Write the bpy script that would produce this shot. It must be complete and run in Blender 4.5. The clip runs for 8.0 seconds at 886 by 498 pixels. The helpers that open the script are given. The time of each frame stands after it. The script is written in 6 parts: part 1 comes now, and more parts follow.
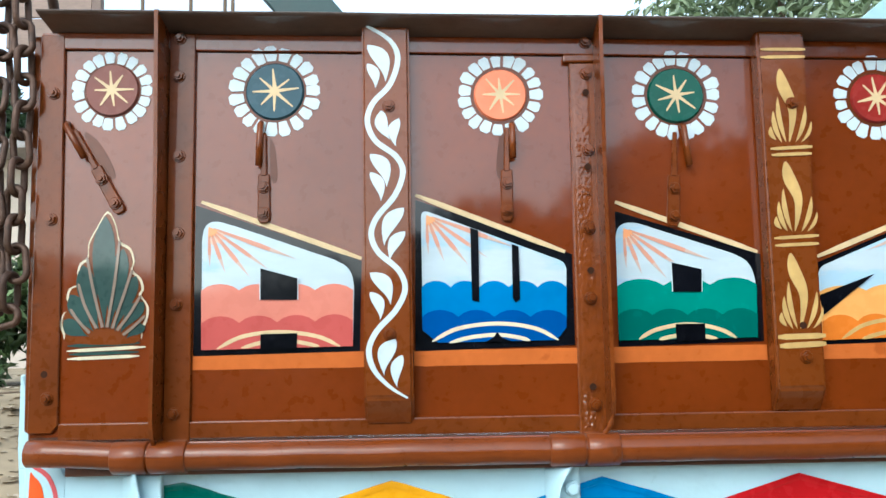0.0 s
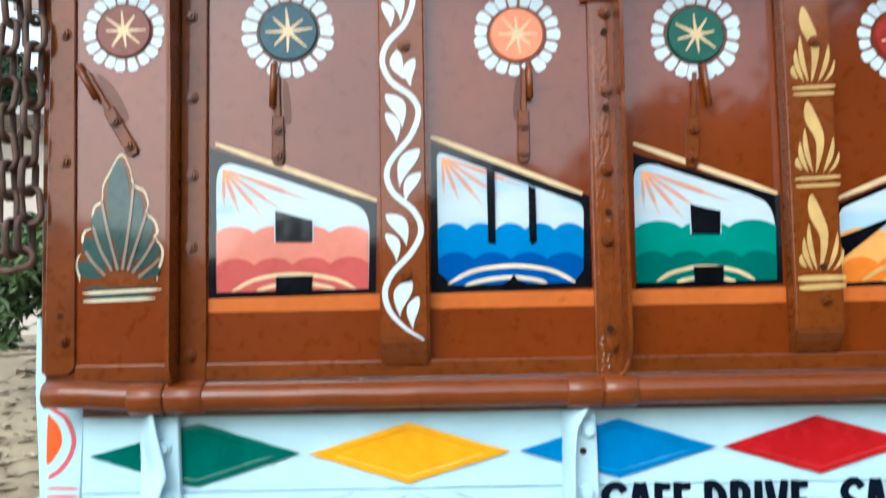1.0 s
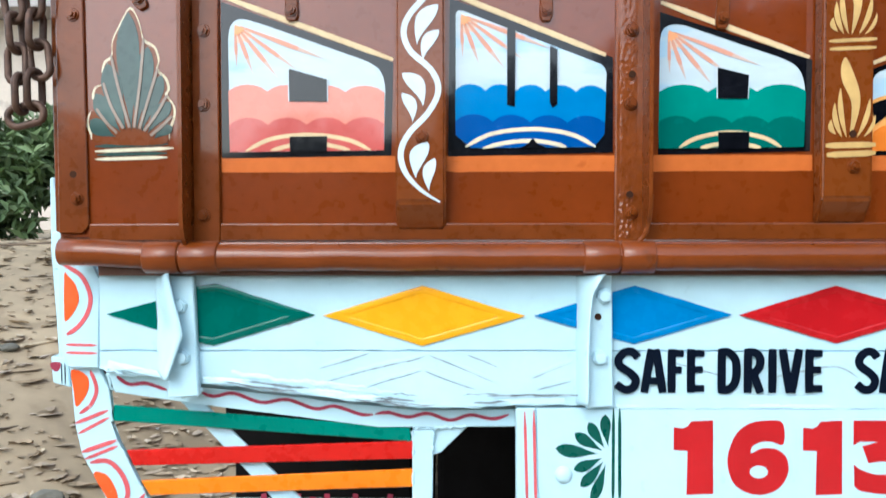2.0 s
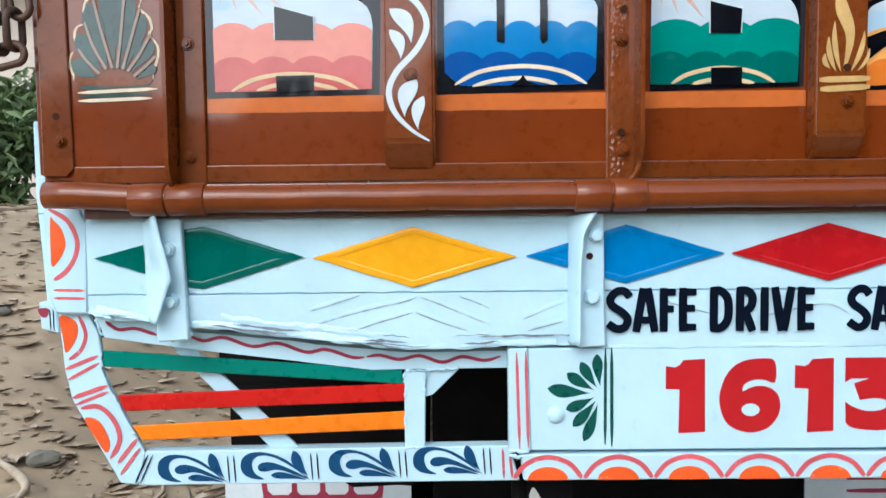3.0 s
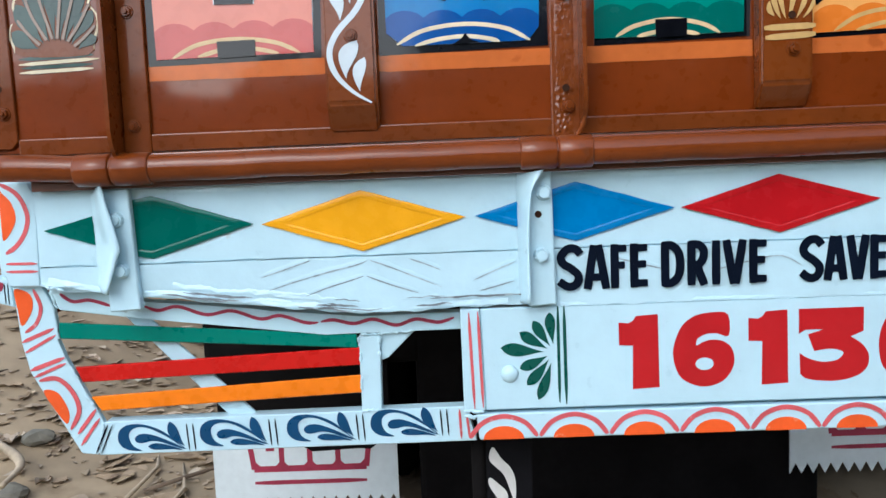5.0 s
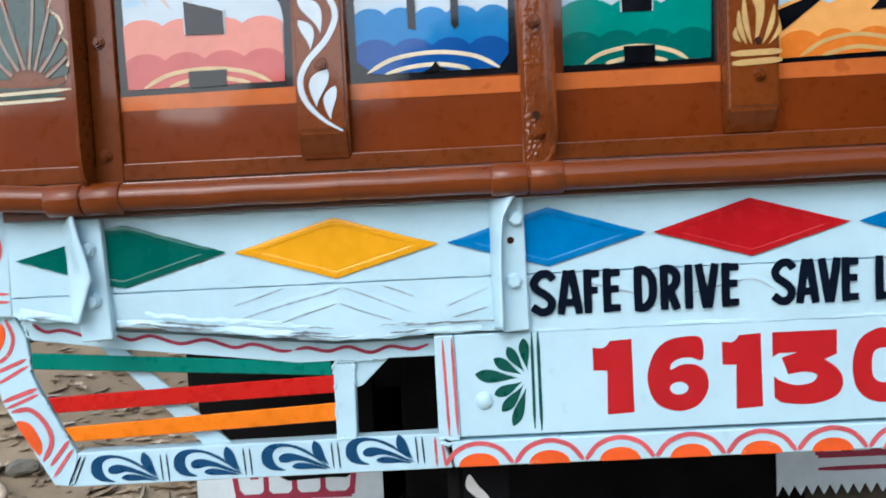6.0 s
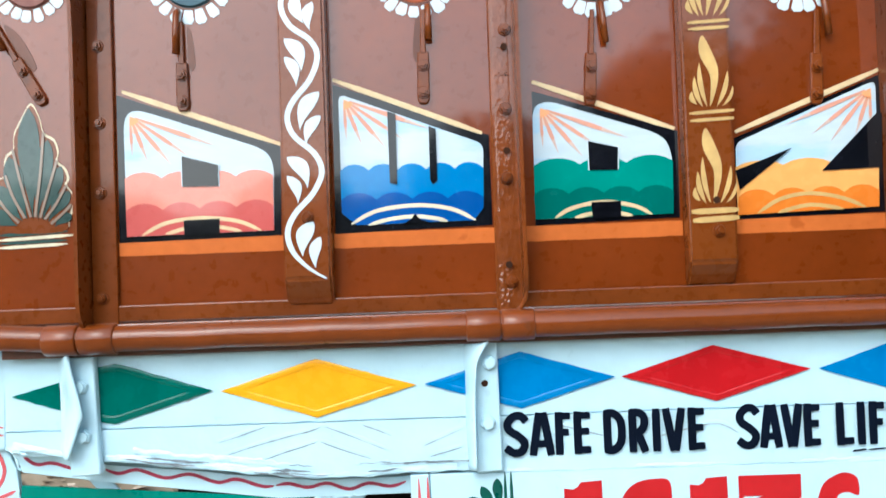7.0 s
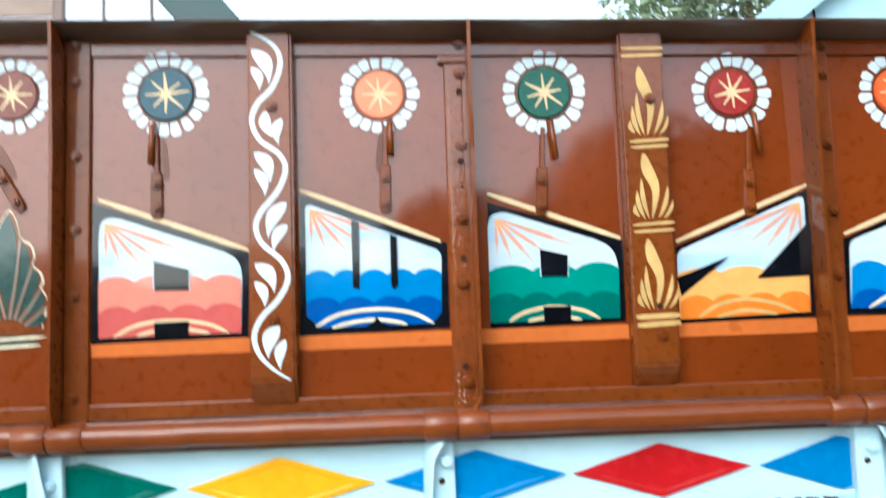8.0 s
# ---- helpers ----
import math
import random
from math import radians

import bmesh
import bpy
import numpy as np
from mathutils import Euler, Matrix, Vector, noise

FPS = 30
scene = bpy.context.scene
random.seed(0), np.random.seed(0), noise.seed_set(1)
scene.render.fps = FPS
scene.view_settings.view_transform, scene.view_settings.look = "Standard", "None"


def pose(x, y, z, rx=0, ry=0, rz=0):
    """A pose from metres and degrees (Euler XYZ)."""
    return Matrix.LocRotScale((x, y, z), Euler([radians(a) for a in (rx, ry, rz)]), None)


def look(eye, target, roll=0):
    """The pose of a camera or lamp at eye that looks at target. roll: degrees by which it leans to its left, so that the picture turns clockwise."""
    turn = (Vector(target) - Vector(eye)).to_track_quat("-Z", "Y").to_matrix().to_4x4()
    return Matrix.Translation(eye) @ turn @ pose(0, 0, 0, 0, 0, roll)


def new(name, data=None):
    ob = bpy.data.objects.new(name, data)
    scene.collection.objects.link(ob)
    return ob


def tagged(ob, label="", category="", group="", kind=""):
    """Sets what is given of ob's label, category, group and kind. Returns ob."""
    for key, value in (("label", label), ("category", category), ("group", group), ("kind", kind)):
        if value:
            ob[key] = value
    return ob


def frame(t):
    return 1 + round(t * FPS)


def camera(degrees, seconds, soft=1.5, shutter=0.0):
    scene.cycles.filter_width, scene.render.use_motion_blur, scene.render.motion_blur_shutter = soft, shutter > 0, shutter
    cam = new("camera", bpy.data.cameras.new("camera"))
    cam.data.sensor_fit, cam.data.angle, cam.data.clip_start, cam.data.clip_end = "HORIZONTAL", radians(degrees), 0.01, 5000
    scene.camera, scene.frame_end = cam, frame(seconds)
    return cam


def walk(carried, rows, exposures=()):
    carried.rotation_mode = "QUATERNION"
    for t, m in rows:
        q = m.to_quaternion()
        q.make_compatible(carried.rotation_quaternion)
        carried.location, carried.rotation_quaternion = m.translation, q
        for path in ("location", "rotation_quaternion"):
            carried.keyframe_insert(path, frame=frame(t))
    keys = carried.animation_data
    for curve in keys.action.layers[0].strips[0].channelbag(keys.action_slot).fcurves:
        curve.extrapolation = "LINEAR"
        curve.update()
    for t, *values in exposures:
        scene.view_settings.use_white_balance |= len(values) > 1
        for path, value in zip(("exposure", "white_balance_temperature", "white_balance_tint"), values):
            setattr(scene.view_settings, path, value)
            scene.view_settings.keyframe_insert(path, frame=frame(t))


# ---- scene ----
cam = camera(54.4, 8.0, shutter=0.5)
PATH = [
    (0, (-0.561, -1.363, 1.357), (-0.537, 0.624, 1.584), -1.0),
    (0.5, (-0.561, -1.36, 1.349), (-0.545, 0.627, 1.576), -1.0),
    (0.8, (-0.569, -1.354, 1.331), (-0.556, 0.634, 1.548), -0.9),
    (1, (-0.574, -1.348, 1.316), (-0.57, 0.645, 1.472), -1.0),
    (1.2, (-0.575, -1.340, 1.300), (-0.584, 0.658, 1.382), -0.5),
    (1.5, (-0.575, -1.329, 1.279), (-0.615, 0.67, 1.284), -0.2),
    (1.7, (-0.576, -1.326, 1.267), (-0.612, 0.674, 1.249), -0.1),
    (2, (-0.576, -1.324, 1.252), (-0.61, 0.675, 1.189), -0.1),
    (3.5, (-0.558, -1.311, 1.196), (-0.581, 0.683, 1.037), -0.9),
    (4, (-0.533, -1.312, 1.19), (-0.584, 0.678, 1.003), -1.4),
    (4.2, (-0.517, -1.311, 1.189), (-0.567, 0.679, 0.998), -1.55),
    (4.5, (-0.495, -1.31, 1.188), (-0.541, 0.679, 0.989), -2.0),
    (6, (-0.447, -1.31, 1.192), (-0.473, 0.684, 1.048), -2.8),
    (6.2, (-0.427, -1.314, 1.199), (-0.434, 0.684, 1.115), -2.8),
    (6.5, (-0.405, -1.332, 1.224), (-0.404, 0.668, 1.224), -2.4),
    (6.8, (-0.401, -1.357, 1.260), (-0.383, 0.642, 1.317), -2.2),
    (7, (-0.401, -1.377, 1.283), (-0.428, 0.622, 1.339), -2.1),
    (7.2, (-0.408, -1.400, 1.303), (-0.382, 0.598, 1.389), -2.4),
    (7.5, (-0.42, -1.431, 1.324), (-0.345, 0.565, 1.412), -1.1),
    (7.8, (-0.403, -1.450, 1.336), (-0.309, 0.544, 1.461), -1.15),
    (8, (-0.38, -1.458, 1.341), (-0.334, 0.531, 1.546), -2.0),
]
walk(cam, [(t, look(eye, target, roll)) for t, eye, target, roll in PATH], ((0.0, 0.08, 5980, 0), (1.0, 0.10, 5980, 1), (2.0, 0.18, 5960, 4), (3.5, -0.24, 6050, 9), (4.5, -0.28, 6050, 9), (6.0, -0.26, 6050, 9), (6.2, -0.30, 6050, 9), (6.5, -0.03, 6050, 7), (7.0, 0.22, 6030, 4), (7.5, 0.31, 5980, 1), (8.0, 0.36, 5980, 1)))


# ---- world and light ----
SUN_EL, SUN_AZ = radians(40), radians(205)
world = bpy.data.worlds.new("overcast_sky")
scene.world = world
world.use_nodes = True
wn, wl = world.node_tree.nodes, world.node_tree.links
sky = wn.new("ShaderNodeTexSky")
sky.sky_type, sky.sun_disc = "NISHITA", False
sky.sun_elevation, sky.sun_rotation = SUN_EL, SUN_AZ
sky.air_density, sky.dust_density, sky.ozone_density = 1.0, 2.0, 2.0
pale = wn.new("ShaderNodeHueSaturation")
pale.inputs["Saturation"].default_value = 0.5
wl.new(sky.outputs[0], pale.inputs["Color"])
wl.new(pale.outputs[0], wn["Background"].inputs[0])
wn["Background"].inputs[1].default_value = 0.42
sun_data = bpy.data.lights.new("sun", "SUN")
sun_data.energy, sun_data.angle, sun_data.color = 0.5, radians(25), (1.0, 0.96, 0.9)
sun = new("sun", sun_data)
sun.matrix_world = look((-3.0, -10.0, 9.2), (0, 0, 1))


# ---- materials ----
def node_mat(name, col, rough=0.4, var=0.12, fine=60.0, coarse=4.0, bump=0.1, bump_scale=180.0, dent=0.0, coat=0.0,
             spot=None, spot_at=0.66, spot_scale=9.0, stretch=(1, 1, 1), metal=0.0, spec=None, each=0.0, coat_rough=0.05):
    """A painted or natural surface: base colour with coarse and fine variation, wear spots, fine relief and broad dents."""
    m = bpy.data.materials.new(name)
    m.use_nodes = True
    n, k = m.node_tree.nodes, m.node_tree.links
    b = n["Principled BSDF"]
    b.inputs["Metallic"].default_value = metal
    b.inputs["Coat Weight"].default_value = coat
    b.inputs["Coat Roughness"].default_value = coat_rough
    b.inputs["Specular IOR Level"].default_value = spec if spec is not None else (0.1 if coat > 0.25 else 0.4)
    geo = n.new("ShaderNodeNewGeometry")
    mp = n.new("ShaderNodeMapping")
    mp.inputs["Scale"].default_value = stretch
    k.new(geo.outputs["Position"], mp.inputs["Vector"])

    def tex(scale, detail):
        t = n.new("ShaderNodeTexNoise")
        t.inputs["Scale"].default_value, t.inputs["Detail"].default_value = scale, detail
        k.new(mp.outputs[0], t.inputs["Vector"])
        return t.outputs["Fac"]

    def ramp(src, lo, hi, a, c):
        r = n.new("ShaderNodeMapRange")
        r.inputs[1].default_value, r.inputs[2].default_value, r.inputs[3].default_value, r.inputs[4].default_value = lo, hi, a, c
        k.new(src, r.inputs[0])
        return r.outputs[0]

    def mix(kind, fac, a, c):
        x = n.new("ShaderNodeMix")
        x.data_type, x.blend_type = "RGBA", kind
        for sock, v in ((x.inputs[0], fac), (x.inputs[6], a), (x.inputs[7], c)):
            if isinstance(v, (int, float, tuple)):
                sock.default_value = v
            else:
                k.new(v, sock)
        return x.outputs[2]

    big, small = tex(coarse, 3), tex(fine, 5)
    shade = n.new("ShaderNodeMath")
    shade.operation = "MULTIPLY"
    k.new(ramp(big, 0.3, 0.7, 1 - var, 1 + var), shade.inputs[0])
    k.new(ramp(small, 0.3, 0.7, 1 - var * 0.5, 1 + var * 0.5), shade.inputs[1])
    grey = n.new("ShaderNodeCombineColor")
    for i in range(3):
        k.new(shade.outputs[0], grey.inputs[i])
    colour = mix("MULTIPLY", 1.0, (*col, 1), grey.outputs[0])
    if each:
        own = n.new("ShaderNodeHueSaturation")
        k.new(ramp(geo.outputs["Random Per Island"], 0.0, 1.0, 1 - each, 1 + each), own.inputs["Value"])
        k.new(ramp(geo.outputs["Random Per Island"], 0.0, 1.0, 1.15, 0.75), own.inputs["Saturation"])
        k.new(colour, own.inputs["Color"])
        colour = own.outputs[0]
    if spot:
        colour = mix("MIX", ramp(tex(spot_scale, 8), spot_at, spot_at + 0.05, 0.0, 0.8), colour, (*spot, 1))
    k.new(colour, b.inputs["Base Color"])
    k.new(ramp(small, 0.3, 0.7, max(rough - 0.06, 0.02), rough + 0.08), b.inputs["Roughness"])
    bp = n.new("ShaderNodeBump")
    bp.inputs["Strength"].default_value, bp.inputs["Distance"].default_value = bump, 0.002
    k.new(tex(bump_scale, 4), bp.inputs["Height"])
    if dent:
        bd = n.new("ShaderNodeBump")
        bd.inputs["Strength"].default_value, bd.inputs["Distance"].default_value = dent, 0.03
        k.new(tex(5.0, 2), bd.inputs["Height"])
        k.new(bd.outputs[0], bp.inputs["Normal"])
    k.new(bp.outputs[0], b.inputs["Normal"])
    return m


BROWN = (0.152, 0.0268, 0.0024)
M = {
    "brown": node_mat("brown_enamel", BROWN, 0.30, 0.16, 45, 3.5, 0.05, 120, dent=0.30, coat=1.0, spot=(0.10, 0.020, 0.003), spot_at=0.70, spot_scale=7, spec=0.10, coat_rough=0.055),
    "brown_bar": node_mat("brown_enamel_bar", (0.138, 0.031, 0.0042), 0.30, 0.2, 70, 8, 0.15, 160, coat=0.4, spot=(0.10, 0.03, 0.012), spot_at=0.67, spot_scale=22, spec=0.12),
    "brown_rough": node_mat("brown_enamel_over_rust", (0.150, 0.034, 0.0042), 0.3, 0.22, 80, 10, 1.0, 95, coat=0.8, spot=(0.09, 0.03, 0.012), spot_at=0.64, spot_scale=40, spec=0.12),
    "brown_tube": node_mat("brown_tube_enamel", (0.155, 0.033, 0.0045), 0.32, 0.16, 50, 9, 0.25, 60, dent=0.06, coat=0.5, spot=(0.12, 0.035, 0.012), spot_at=0.68, spot_scale=18, spec=0.12),
    "brown_post": node_mat("brown_post_enamel", (0.148, 0.034, 0.0045), 0.28, 0.1, 60, 6, 0.08, 140, dent=0.06, coat=0.6, spec=0.12),
    "brown_dark": node_mat("dark_brown_enamel", (0.10, 0.04, 0.022), 0.34, 0.2, 60, 7, 0.15, 140, coat=0.1),
    "brown_mark": node_mat("darker_brown_paint", (0.105, 0.026, 0.007), 0.4, 0.2, 60, 7, 0.05, 140, dent=0.30, coat=0.5, spec=0.1),
    "hole": node_mat("shadowy_hole", (0.036, 0.015, 0.008), 0.85, 0.2, 60, 7, 0.15, 140, spec=0.1),
    "unseen_wall": node_mat("dark_reflected_wall", (0.065, 0.058, 0.042), 0.9, 0.25, 14, 1.2, 0.5, 30, spot=(0.035, 0.036, 0.026), spot_at=0.52, spot_scale=1.8),
    "paper": node_mat("dusty_paper", (0.46, 0.44, 0.39), 0.8, 0.15, 40, 6, 0.3, 60),
    "rail": node_mat("rail_enamel", (0.10, 0.075, 0.066), 0.38, 0.2, 60, 7, 0.15, 140, coat=0.5),
    "orange_strip": node_mat("orange_strip_paint", (0.47, 0.118, 0.024), 0.32, 0.12, 60, 8, 0.1, 150, coat=0.5, spot=(0.34, 0.075, 0.013), spot_at=0.66, spot_scale=16),
    "cream": node_mat("cream_paint", (0.60, 0.45, 0.25), 0.4, 0.1, 80, 20, 0.15, 200),
    "cream_pale": node_mat("pale_cream_paint", (0.62, 0.55, 0.38), 0.4, 0.1, 80, 20, 0.15, 200),
    "gold": node_mat("golden_cream_paint", (0.50, 0.32, 0.11), 0.4, 0.12, 80, 20, 0.15, 200),
    "white": node_mat("white_paint", (0.53, 0.61, 0.645), 0.38, 0.05, 80, 20, 0.15, 200),
    "black": node_mat("black_paint", (0.003, 0.0035, 0.006), 0.2, 0.3, 60, 10, 0.06, 140, dent=0.06, coat=0.7),
    "feather_line": node_mat("pale_brown_gap_paint", (0.235, 0.175, 0.135), 0.3, 0.1, 60, 14, 0.1, 140, coat=0.7),
    "feather": node_mat("slate_green_paint", (0.028, 0.062, 0.055), 0.3, 0.2, 60, 14, 0.1, 140, coat=0.7),
    "sky": node_mat("painted_sky", (0.47, 0.56, 0.61), 0.25, 0.05, 30, 9, 0.05, 140, coat=0.5, spot=(0.34, 0.52, 0.66), spot_at=0.53, spot_scale=7, stretch=(0.6, 1, 2.0)),
    "salmon": node_mat("salmon_paint", (0.60, 0.20, 0.145), 0.28, 0.06, 40, 8, 0.05, 140, coat=0.8),
    "rose": node_mat("rose_red_paint", (0.46, 0.085, 0.075), 0.28, 0.06, 40, 8, 0.05, 140, coat=0.8),
    "blue": node_mat("bright_blue_paint", (0.004, 0.17, 0.43), 0.2, 0.08, 40, 8, 0.05, 140, coat=0.6),
    "blue_deep": node_mat("deep_blue_paint", (0.003, 0.07, 0.28), 0.2, 0.08, 40, 8, 0.05, 140, coat=0.6),
    "green": node_mat("sea_green_paint", (0.001, 0.20, 0.155), 0.22, 0.08, 40, 8, 0.05, 140, coat=0.6),
    "green_deep": node_mat("deep_green_paint", (0.001, 0.11, 0.088), 0.22, 0.08, 40, 8, 0.05, 140, coat=0.6),
    "amber": node_mat("amber_paint", (0.72, 0.34, 0.095), 0.25, 0.06, 40, 8, 0.05, 140, coat=0.7),
    "orange": node_mat("burnt_orange_paint", (0.63, 0.17, 0.02), 0.25, 0.06, 40, 8, 0.05, 140, coat=0.7),
    "ray": node_mat("orange_ray_paint", (0.57, 0.265, 0.185), 0.35, 0.08, 60, 12, 0.05, 140),
    "ray_pale": node_mat("thin_orange_ray_paint", (0.53, 0.37, 0.31), 0.35, 0.08, 60, 12, 0.05, 140),
    "glow": node_mat("thin_orange_sun_paint", (0.60, 0.45, 0.34), 0.35, 0.08, 60, 12, 0.05, 140),
    # the next two colours hold crease shade as well as grime
    "groove": node_mat("groove_dirt_and_shade", (0.27, 0.335, 0.37), 0.6, 0.25, 80, 20, 0.2, 150, spot=(0.42, 0.55, 0.60), spot_at=0.52, spot_scale=40),
    "grime_shade": node_mat("crack_grime_and_shade", (0.165, 0.20, 0.22), 0.7, 0.3, 80, 20, 0.2, 150, spot=(0.36, 0.44, 0.47), spot_at=0.55, spot_scale=45),
    "ray_hot": node_mat("deep_orange_ray_paint", (0.78, 0.33, 0.14), 0.35, 0.08, 60, 12, 0.05, 140),
    "pale": node_mat("pale_blue_white_paint", (0.465, 0.67, 0.75), 0.33, 0.05, 35, 5, 0.2, 90, dent=0.05, coat=0.15, spot=(0.40, 0.47, 0.48), spot_at=0.72, spot_scale=14),
    "d_green": node_mat("green_diamond_paint", (0.0005, 0.105, 0.080), 0.26, 0.1, 40, 9, 0.1, 100, coat=0.4),
    "d_yellow": node_mat("yellow_diamond_paint", (0.80, 0.36, 0.008), 0.26, 0.05, 40, 9, 0.1, 100, coat=0.4),
    "d_blue": node_mat("blue_diamond_paint", (0.003, 0.165, 0.42), 0.26, 0.08, 40, 9, 0.1, 100, coat=0.4),
    "d_red": node_mat("red_diamond_paint", (0.42, 0.008, 0.012), 0.26, 0.08, 40, 9, 0.1, 100, coat=0.4, spot=(0.72, 0.10, 0.09), spot_at=0.70, spot_scale=20),
    "ink": node_mat("navy_black_lettering", (0.002, 0.005, 0.013), 0.5, 0.2, 60, 12, 0.15, 140, spec=0.06),
    "num_red": node_mat("red_lettering", (0.43, 0.008, 0.012), 0.34, 0.08, 60, 12, 0.1, 140, coat=0.1),
    "pink": node_mat("pink_red_paint", (0.58, 0.095, 0.105), 0.38, 0.15, 60, 12, 0.15, 140, spot=(0.58, 0.30, 0.31), spot_at=0.66, spot_scale=55),
    "wine": node_mat("wine_red_paint", (0.31, 0.030, 0.065), 0.38, 0.15, 60, 12, 0.15, 140),
    "orange_red": node_mat("orange_red_paint", (0.78, 0.10, 0.015), 0.34, 0.1, 60, 12, 0.15, 140, coat=0.2, spot=(0.74, 0.34, 0.22), spot_at=0.68, spot_scale=48),
    "navy": node_mat("navy_blue_paint", (0.001, 0.05, 0.13), 0.3, 0.1, 60, 12, 0.1, 140),
    "leaf_green": node_mat("dark_green_paint", (0.001, 0.072, 0.054), 0.3, 0.1, 60, 12, 0.1, 140),
    "slat_green": node_mat("green_slat_paint", (0.0005, 0.17, 0.125), 0.3, 0.14, 50, 8, 0.2, 60, coat=0.3, spec=0.2),
    "slat_red": node_mat("red_slat_paint", (0.50, 0.009, 0.006), 0.28, 0.12, 50, 8, 0.2, 60, coat=0.3, spec=0.2),
    "slat_orange": node_mat("orange_slat_paint", (0.80, 0.19, 0.005), 0.28, 0.10, 50, 8, 0.2, 60, coat=0.3, spec=0.2),
    "chain": node_mat("rusty_chain", (0.080, 0.043, 0.028), 0.5, 0.3, 90, 25, 0.6, 150, spot=(0.05, 0.03, 0.022), spot_at=0.58, spot_scale=40, metal=0.35),
    "flap": node_mat("grey_white_mudflap", (0.60, 0.68, 0.70), 0.5, 0.08, 40, 4, 0.2, 90, dent=0.05),
    "rubber": node_mat("black_rubber", (0.006, 0.006, 0.007), 0.85, 0.3, 50, 6, 0.4, 60, spec=0.06),
    # near black, so the deep shade under the truck is partly in this colour
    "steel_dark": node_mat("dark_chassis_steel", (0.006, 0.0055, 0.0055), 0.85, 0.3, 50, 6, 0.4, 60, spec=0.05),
    "leaf_white": node_mat("grey_white_leaf_paint", (0.55, 0.55, 0.53), 0.5, 0.1, 60, 12, 0.2, 140),
    "soil": node_mat("dusty_soil", (0.330, 0.258, 0.165), 0.9, 0.25, 9, 0.9, 0.7, 26, spot=(0.25, 0.19, 0.118), spot_at=0.56, spot_scale=2.2),
    "litter": node_mat("dry_leaf_brown", (0.330, 0.250, 0.160), 0.7, 0.25, 35, 3.5, 0.4, 60, spot=(0.17, 0.115, 0.068), spot_at=0.60, spot_scale=9, each=0.26),
    "litter_pale": node_mat("pale_dry_leaf", (0.40, 0.32, 0.21), 0.7, 0.25, 35, 3.5, 0.4, 60, each=0.3),
    "stone": node_mat("grey_stone", (0.13, 0.125, 0.10), 0.8, 0.25, 40, 9, 0.6, 50),
    "bark": node_mat("bark", (0.13, 0.095, 0.065), 0.9, 0.3, 30, 5, 0.9, 40, stretch=(1, 1, 0.3)),
    "foliage": node_mat("green_foliage", (0.105, 0.160, 0.055), 0.5, 0.4, 14, 1.6, 0.2, 40, each=0.5),
    "foliage_light": node_mat("pale_green_foliage", (0.20, 0.27, 0.15), 0.5, 0.3, 14, 1.6, 0.2, 40, each=0.3),
    "foliage_dark": node_mat("dark_foliage", (0.028, 0.050, 0.020), 0.6, 0.4, 14, 1.6, 0.2, 40, spec=0.1, each=0.4),
    "plaster": node_mat("pale_plaster", (0.46, 0.40, 0.34), 0.85, 0.1, 20, 1.5, 0.3, 30, spot=(0.33, 0.29, 0.25), spot_at=0.60, spot_scale=2),
    "roof": node_mat("weathered_roof_sheet", (0.28, 0.26, 0.25), 0.6, 0.2, 20, 2, 0.3, 30),
    "tarp": node_mat("dark_teal_bar_paint", (0.012, 0.05, 0.05), 0.45, 0.2, 30, 5, 0.2, 60),
    "board": node_mat("pale_blue_board", (0.34, 0.52, 0.57), 0.45, 0.1, 30, 4, 0.2, 60),
    "plank": node_mat("weathered_plank", (0.24, 0.175, 0.145), 0.8, 0.2, 40, 4, 0.4, 60, spot=(0.07, 0.05, 0.04), spot_at=0.68, spot_scale=14, stretch=(0.5, 1, 2)),
    "dark_wood": node_mat("dark_brown_board", (0.16, 0.11, 0.09), 0.6, 0.2, 30, 4, 0.3, 60),
}


# ---- sizes and places, in metres ----
GATE_L = -1.1983
GATE_B = 1.2242
GATE_T = 1.8617
ENDA = (-1.1905, 1.8727)
ENDB = (-1.152, 1.8722)
ENDC = (-1.1441, 1.2459)
ENDD = (-1.1542, 1.2349)
ENDE = (-1.1907, 1.2356)
ENDA2 = (-1.2052, 1.8729)
ENDE2 = (-1.1987, 1.2383)
B1L = -0.9808
B1W = 0.0407
B2L = -0.3352
B2W = 0.0425
B2T = 1.8206
B3L = 0.2925
P1L = -0.6692
P1R = -0.5936
P1F = 1.2818
P1B = 1.2392
POST1C = -0.6331
P2L = -0.0362
P2R = 0.0401
P2F = 1.285
P2B = 1.2484
SEAM_Z = 1.8327
LEDGE_Z = 1.2497
FL1 = 0.1198
FL2 = 0.1115
FL3 = 0.1174
OSTRIP1 = 1.3531
OSTRIP0 = 1.3285
R0 = 0.0438
R1 = 0.0475
R2 = 0.0432
R3 = 0.0462
R4 = 0.0417
SC5 = 1.4423
PIPE_Z = 1.1986
PIPE_R = 0.0205
PIPE_L = -1.1797
BEAM_T = 1.169
GROOVE_Z = 1.0516
BEAM_B = 0.9603
BLZ1 = 0.9594
BAR_B = 0.7386
TXA = (-0.3334, -0.1951)
TXB = (-0.1752, -0.0138)
TXC = (0.0367, 0.1691)
TXD = (0.195, 0.3023)
TZ1 = 1.055
TZ0 = 0.987
CORN_X = -1.1804
BTL = (-0.4546, 0.9618)
BOARD_B = 0.8005
SRL = (-0.4661, 0.7951)
SRB = 0.7541
N1 = (-0.2406, -0.179)
